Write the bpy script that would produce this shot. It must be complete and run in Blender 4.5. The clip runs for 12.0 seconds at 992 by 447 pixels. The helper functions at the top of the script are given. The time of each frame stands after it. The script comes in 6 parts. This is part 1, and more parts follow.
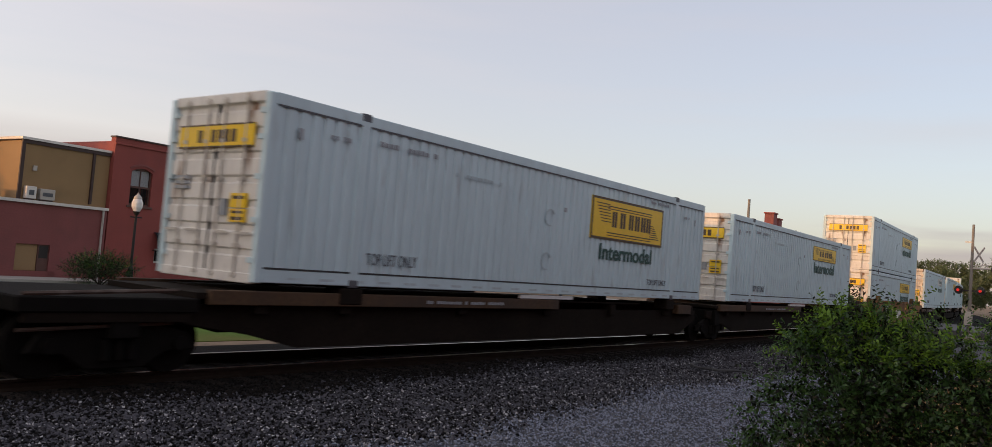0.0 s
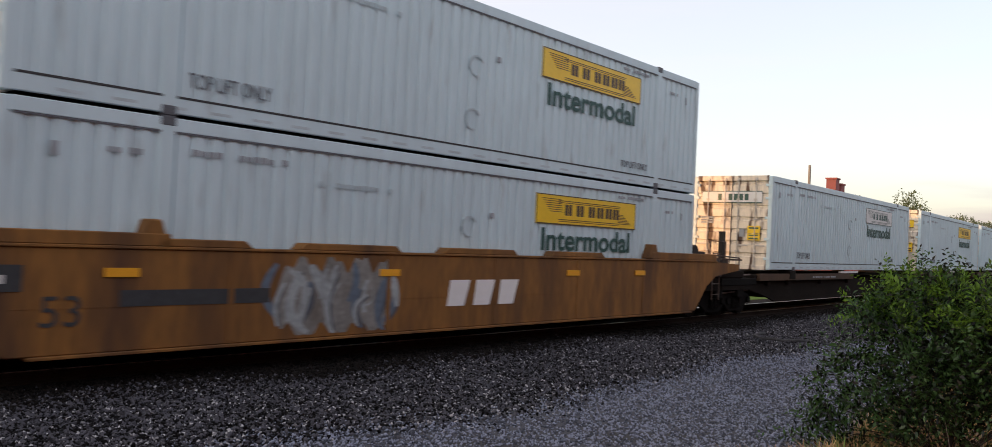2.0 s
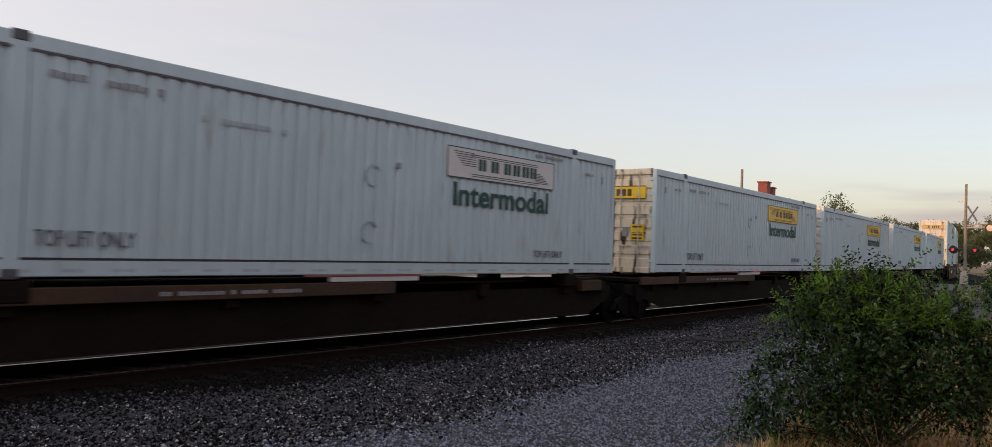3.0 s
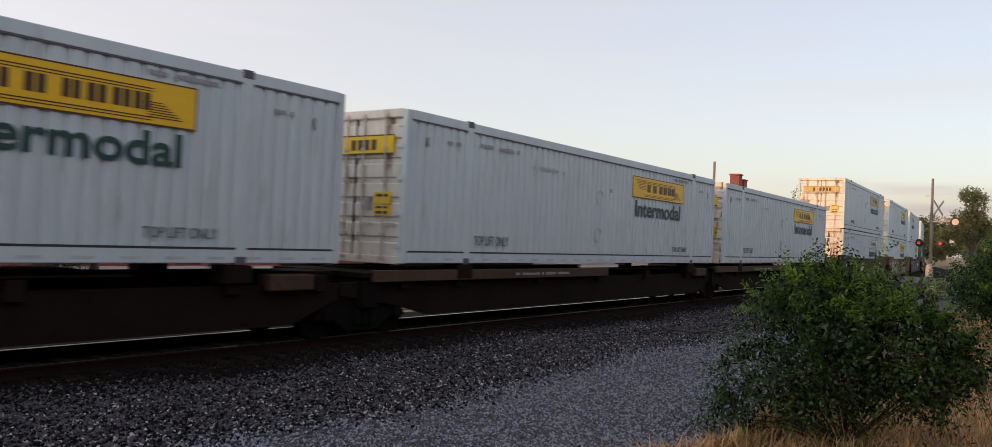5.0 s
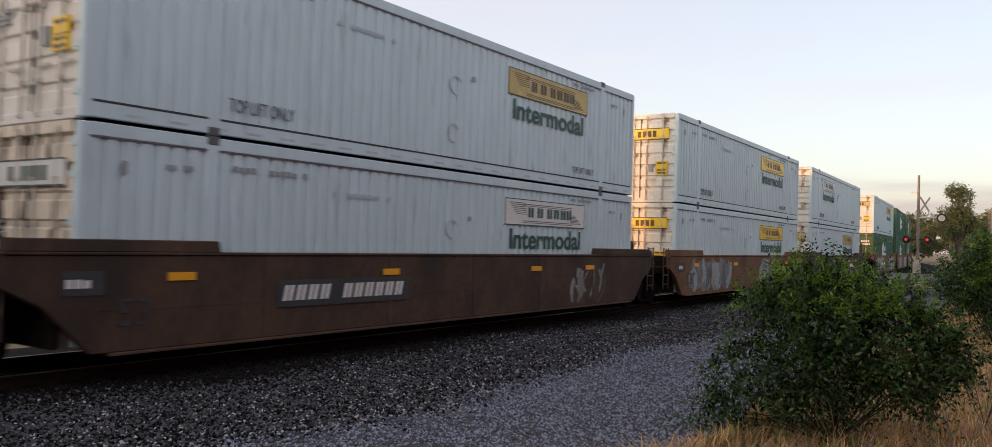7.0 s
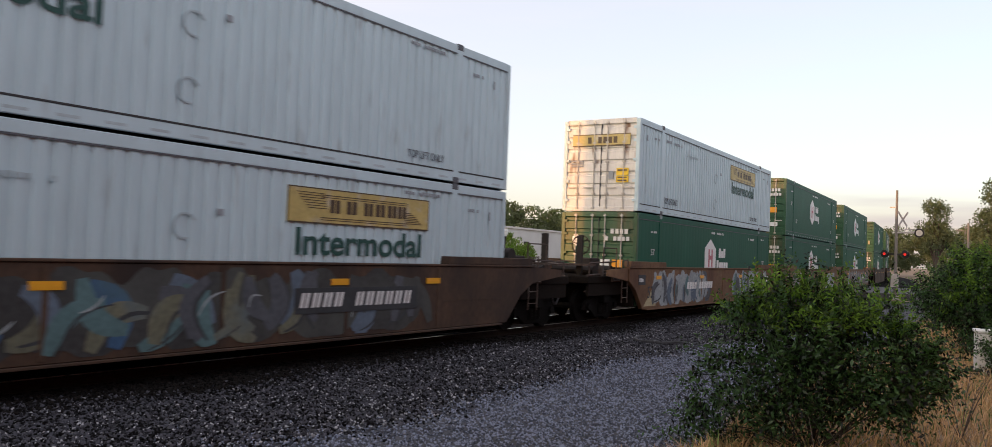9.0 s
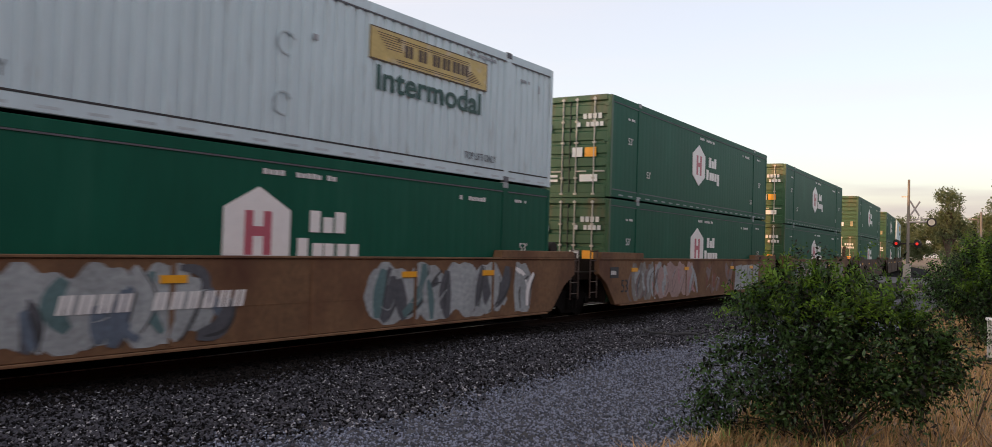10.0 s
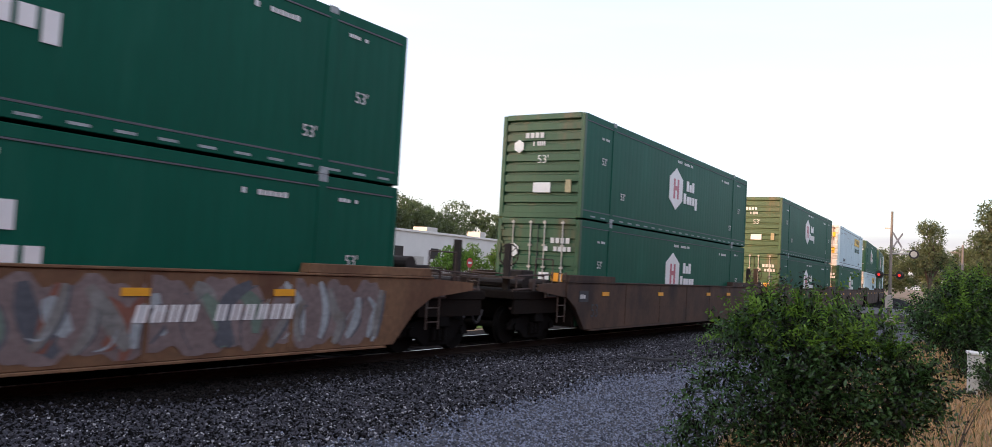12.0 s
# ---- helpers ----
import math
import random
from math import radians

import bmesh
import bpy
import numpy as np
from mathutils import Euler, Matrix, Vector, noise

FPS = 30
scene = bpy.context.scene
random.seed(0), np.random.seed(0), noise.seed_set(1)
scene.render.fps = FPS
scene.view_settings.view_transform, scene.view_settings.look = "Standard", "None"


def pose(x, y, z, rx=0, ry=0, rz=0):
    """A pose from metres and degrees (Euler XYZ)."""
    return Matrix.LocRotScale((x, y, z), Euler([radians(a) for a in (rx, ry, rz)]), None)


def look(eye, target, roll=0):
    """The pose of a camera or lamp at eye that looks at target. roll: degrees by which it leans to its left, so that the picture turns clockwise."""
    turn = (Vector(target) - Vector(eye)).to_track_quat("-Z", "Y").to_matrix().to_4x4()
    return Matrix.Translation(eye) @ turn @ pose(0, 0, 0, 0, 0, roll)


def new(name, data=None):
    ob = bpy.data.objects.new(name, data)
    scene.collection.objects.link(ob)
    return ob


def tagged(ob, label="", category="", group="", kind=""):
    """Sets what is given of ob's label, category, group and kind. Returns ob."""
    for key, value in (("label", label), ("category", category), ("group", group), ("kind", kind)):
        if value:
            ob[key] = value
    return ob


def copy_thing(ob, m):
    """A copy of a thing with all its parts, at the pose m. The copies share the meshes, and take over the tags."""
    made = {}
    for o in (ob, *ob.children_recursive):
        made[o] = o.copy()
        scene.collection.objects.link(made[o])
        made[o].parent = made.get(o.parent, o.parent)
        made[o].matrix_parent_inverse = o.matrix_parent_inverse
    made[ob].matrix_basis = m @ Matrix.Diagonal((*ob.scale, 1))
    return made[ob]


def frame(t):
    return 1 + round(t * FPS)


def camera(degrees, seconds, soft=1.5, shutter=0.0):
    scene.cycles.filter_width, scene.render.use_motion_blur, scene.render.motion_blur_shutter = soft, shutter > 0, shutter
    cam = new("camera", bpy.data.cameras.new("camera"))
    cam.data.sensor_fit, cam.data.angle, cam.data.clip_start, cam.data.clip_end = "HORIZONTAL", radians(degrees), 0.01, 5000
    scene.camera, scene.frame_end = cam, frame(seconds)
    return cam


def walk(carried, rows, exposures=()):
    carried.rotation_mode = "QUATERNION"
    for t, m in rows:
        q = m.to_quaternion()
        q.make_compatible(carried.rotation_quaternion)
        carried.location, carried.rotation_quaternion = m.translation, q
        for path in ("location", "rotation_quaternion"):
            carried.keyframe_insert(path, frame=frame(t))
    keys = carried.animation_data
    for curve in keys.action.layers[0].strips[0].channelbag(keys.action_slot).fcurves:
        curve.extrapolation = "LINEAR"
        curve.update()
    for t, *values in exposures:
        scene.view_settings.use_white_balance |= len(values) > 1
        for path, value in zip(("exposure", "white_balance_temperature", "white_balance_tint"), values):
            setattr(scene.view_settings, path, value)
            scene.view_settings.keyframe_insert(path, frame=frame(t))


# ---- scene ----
cam = camera(61.7, 12.0, soft=0.4, shutter=0.12)

# eye 1.69 m over the datum, turning only: seconds, yaw, pitch, roll
PATH = [
    (0.0, -52.12, 2.91, -4.64), (0.5, -50.65, 3.07, -4.15), (1.0, -47.32, 2.15, -2.50), (1.5, -48.39, 2.05, -3.35),
    (2.0, -48.24, 1.08, -2.71), (2.5, -50.00, 0.15, -1.26), (3.0, -52.37, 1.66, -1.94), (3.5, -53.13, 1.31, -1.23),
    (5.5, -54.59, 1.17, -2.89), (6.0, -54.83, 1.61, -3.05), (6.5, -54.30, 1.43, -2.50), (7.0, -54.90, 1.17, -1.68),
    (9.0, -56.13, 1.95, -2.20), (9.5, -56.08, 1.91, -1.96), (10.0, -55.45, 1.42, -1.77), (10.5, -55.66, 1.18, -1.47),
    (11.0, -55.73, 1.41, -2.05), (11.5, -55.97, 2.58, -2.74), (12.0, -56.46, 2.91, -3.23)]
EXPOSURES = [(t, e, k, 17) for t, e, k in (
    (0.0, -0.45, 6600), (0.5, -0.45, 6600), (1.0, -0.42, 6600), (1.5, -0.2, 6700), (2.0, 0.08, 6700), (2.5, 0.03, 6700), (3.0, -0.34, 6750), (3.5, -0.34, 6750), (5.5, -0.22, 6800), (6.0, -0.2, 6850), (6.5, -0.08, 6800), (7.0, -0.06, 6800),
    (9.0, 0.06, 6650), (9.5, -0.22, 6900), (10.0, 0.0, 6800), (10.6, 0.76, 6150), (11.0, 0.9, 6050), (11.5, 0.9, 6050), (12.0, 0.36, 5950))]
walk(cam, [(t, pose(0, 0, 1.69, 90 + p, r, y)) for t, y, p, r in PATH], EXPOSURES)

# ---- light: a low sun beyond the track, far to one side ----
SUN_AZ, SUN_EL = -64.0, 8.0
world = bpy.data.worlds.new("sky")
scene.world = world
world.use_nodes = True
wn = world.node_tree.nodes
sky = wn.new("ShaderNodeTexSky")
sky.sky_type = "NISHITA"
sky.sun_disc = False
sky.sun_elevation = radians(SUN_EL)
sky.sun_rotation = radians(SUN_AZ)
sky.air_density, sky.dust_density, sky.ozone_density = 0.9, 2.4, 1.4
wn["Background"].inputs["Strength"].default_value = 0.44
# a thin even veil of high haze over the clear sky, and faint long bars of cloud
wl = world.node_tree.links
coord = wn.new("ShaderNodeTexCoord")
stretch = wn.new("ShaderNodeMapping")
stretch.inputs["Scale"].default_value = (1.0, 1.0, 9.0)
wl.new(coord.outputs["Generated"], stretch.inputs["Vector"])
cloud = wn.new("ShaderNodeTexNoise")
cloud.inputs["Scale"].default_value, cloud.inputs["Detail"].default_value = 1.6, 5
wl.new(stretch.outputs["Vector"], cloud.inputs["Vector"])
amount = wn.new("ShaderNodeMapRange")
amount.inputs["From Min"].default_value, amount.inputs["From Max"].default_value = 0.42, 0.75
amount.inputs["To Min"].default_value, amount.inputs["To Max"].default_value = 0.50, 0.66
wl.new(cloud.outputs["Fac"], amount.inputs["Value"])
veil = wn.new("ShaderNodeMix")
veil.data_type = "RGBA"
toward = wn.new("ShaderNodeVectorMath")
toward.operation = "DOT_PRODUCT"
toward.inputs[1].default_value = (math.sin(radians(SUN_AZ)), math.cos(radians(SUN_AZ)), 0.0)
wl.new(coord.outputs["Generated"], toward.inputs[0])
gain = wn.new("ShaderNodeMapRange")
for key, value in zip(("From Min", "From Max", "To Min", "To Max"), (-0.9, 0.6, 0.92, 1.75)):
    gain.inputs[key].default_value = value
wl.new(toward.outputs["Value"], gain.inputs["Value"])
haze = wn.new("ShaderNodeVectorMath")
haze.operation = "SCALE"
haze.inputs[0].default_value = (2.08, 1.90, 1.77)
wl.new(gain.outputs[0], haze.inputs["Scale"])
wl.new(haze.outputs["Vector"], veil.inputs[7])
wl.new(amount.outputs[0], veil.inputs["Factor"])
wl.new(sky.outputs["Color"], veil.inputs[6])
rise = wn.new("ShaderNodeSeparateXYZ")
wl.new(coord.outputs["Generated"], rise.inputs[0])
low_edge, high_edge, lumps = (wn.new("ShaderNodeMapRange") for _ in range(3))
for node, src, a, b, c, d in ((low_edge, rise.outputs["Z"], 0.02, 0.05, 0.0, 1.0), (high_edge, rise.outputs["Z"], 0.075, 0.12, 1.0, 0.0), (lumps, cloud.outputs["Fac"], 0.44, 0.58, 0.0, 0.6)):
    for key, value in zip(("From Min", "From Max", "To Min", "To Max"), (a, b, c, d)):
        node.inputs[key].default_value = value
    wl.new(src, node.inputs["Value"])
both, all_three = wn.new("ShaderNodeMath"), wn.new("ShaderNodeMath")
both.operation = all_three.operation = "MULTIPLY"
wl.new(low_edge.outputs[0], both.inputs[0])
wl.new(high_edge.outputs[0], both.inputs[1])
wl.new(both.outputs[0], all_three.inputs[0])
wl.new(lumps.outputs[0], all_three.inputs[1])
bank = wn.new("ShaderNodeMix")
bank.data_type = "RGBA"
bank.inputs[7].default_value = (1.28, 1.16, 1.20, 1)
wl.new(all_three.outputs[0], bank.inputs["Factor"])
wl.new(veil.outputs[2], bank.inputs[6])
wl.new(bank.outputs[2], wn["Background"].inputs["Color"])
sun = new("sun", bpy.data.lights.new("sun", "SUN"))
sun.data.energy, sun.data.angle, sun.data.color = 2.5, radians(0.6), (1.0, 0.44, 0.115)
sa, se = radians(SUN_AZ), radians(SUN_EL)
sun.matrix_world = look((math.sin(sa) * math.cos(se) * 100, math.cos(sa) * math.cos(se) * 100, math.sin(se) * 100), (0, 0, 0))


# ---- materials ----
def mat(name, color, rough=0.7, metal=0.0, var=0.25, scale=6.0, fine=60.0, bump=0.15, stain=None, stain_amount=0.0,
        stain_scale=1.5, stretch=(1, 1, 1), by_object=0.0, island=0.0, spec=0.5, stain_edge=0.72):
    """Principled surface: base colour varied at two scales, stains, fine relief."""
    m = bpy.data.materials.new(name)
    m.use_nodes = True
    nt = m.node_tree
    n, l = nt.nodes, nt.links
    b = n["Principled BSDF"]
    b.inputs["Roughness"].default_value, b.inputs["Metallic"].default_value = rough, metal
    b.inputs["Specular IOR Level"].default_value = spec
    tc = n.new("ShaderNodeTexCoord")
    mp = n.new("ShaderNodeMapping")
    mp.inputs["Scale"].default_value = stretch
    l.new(tc.outputs["Object"], mp.inputs["Vector"])

    def tex(s, detail=4):
        t = n.new("ShaderNodeTexNoise")
        t.inputs["Scale"].default_value, t.inputs["Detail"].default_value = s, detail
        l.new(mp.outputs["Vector"], t.inputs["Vector"])
        return t
    big, small = tex(scale), tex(fine, 3)
    add = n.new("ShaderNodeMath")
    add.operation = "ADD"
    l.new(big.outputs["Fac"], add.inputs[0])
    l.new(small.outputs["Fac"], add.inputs[1])
    last = add.outputs[0]
    span = (0.6, 1.4)
    for amount, node, socket in ((by_object, "ShaderNodeObjectInfo", "Random"), (island, "ShaderNodeNewGeometry", "Random Per Island")):
        if amount:
            src = n.new(node)
            mul = n.new("ShaderNodeMath")
            mul.operation = "MULTIPLY_ADD"
            mul.inputs[1].default_value, mul.inputs[2].default_value = amount, -amount / 2
            l.new(src.outputs[socket], mul.inputs[0])
            more = n.new("ShaderNodeMath")
            more.operation = "ADD"
            l.new(last, more.inputs[0])
            l.new(mul.outputs[0], more.inputs[1])
            last = more.outputs[0]
    rng = n.new("ShaderNodeMapRange")
    rng.inputs["From Min"].default_value, rng.inputs["From Max"].default_value = span
    rng.inputs["To Min"].default_value, rng.inputs["To Max"].default_value = 1 - var, 1 + var
    l.new(last, rng.inputs["Value"])
    mix = n.new("ShaderNodeMix")
    mix.data_type, mix.blend_type = "RGBA", "MULTIPLY"
    mix.inputs["Factor"].default_value = 1
    mix.inputs[6].default_value = (*color, 1)
    l.new(rng.outputs[0], mix.inputs[7])
    out = mix.outputs[2]
    if stain:
        st = tex(stain_scale, 8)
        ramp = n.new("ShaderNodeMapRange")
        ramp.inputs["From Min"].default_value, ramp.inputs["From Max"].default_value = 0.62 - stain_amount * 0.3, stain_edge
        l.new(st.outputs["Fac"], ramp.inputs["Value"])
        m2 = n.new("ShaderNodeMix")
        m2.data_type = "RGBA"
        m2.inputs[7].default_value = (*stain, 1)
        l.new(ramp.outputs[0], m2.inputs["Factor"])
        l.new(out, m2.inputs[6])
        out = m2.outputs[2]
    l.new(out, b.inputs["Base Color"])
    if bump:
        bp = n.new("ShaderNodeBump")
        bp.inputs["Strength"].default_value, bp.inputs["Distance"].default_value = bump, 0.02
        l.new(small.outputs["Fac"], bp.inputs["Height"])
        l.new(bp.outputs["Normal"], b.inputs["Normal"])
    return m


STREAK = (1.2, 1.2, 0.25)
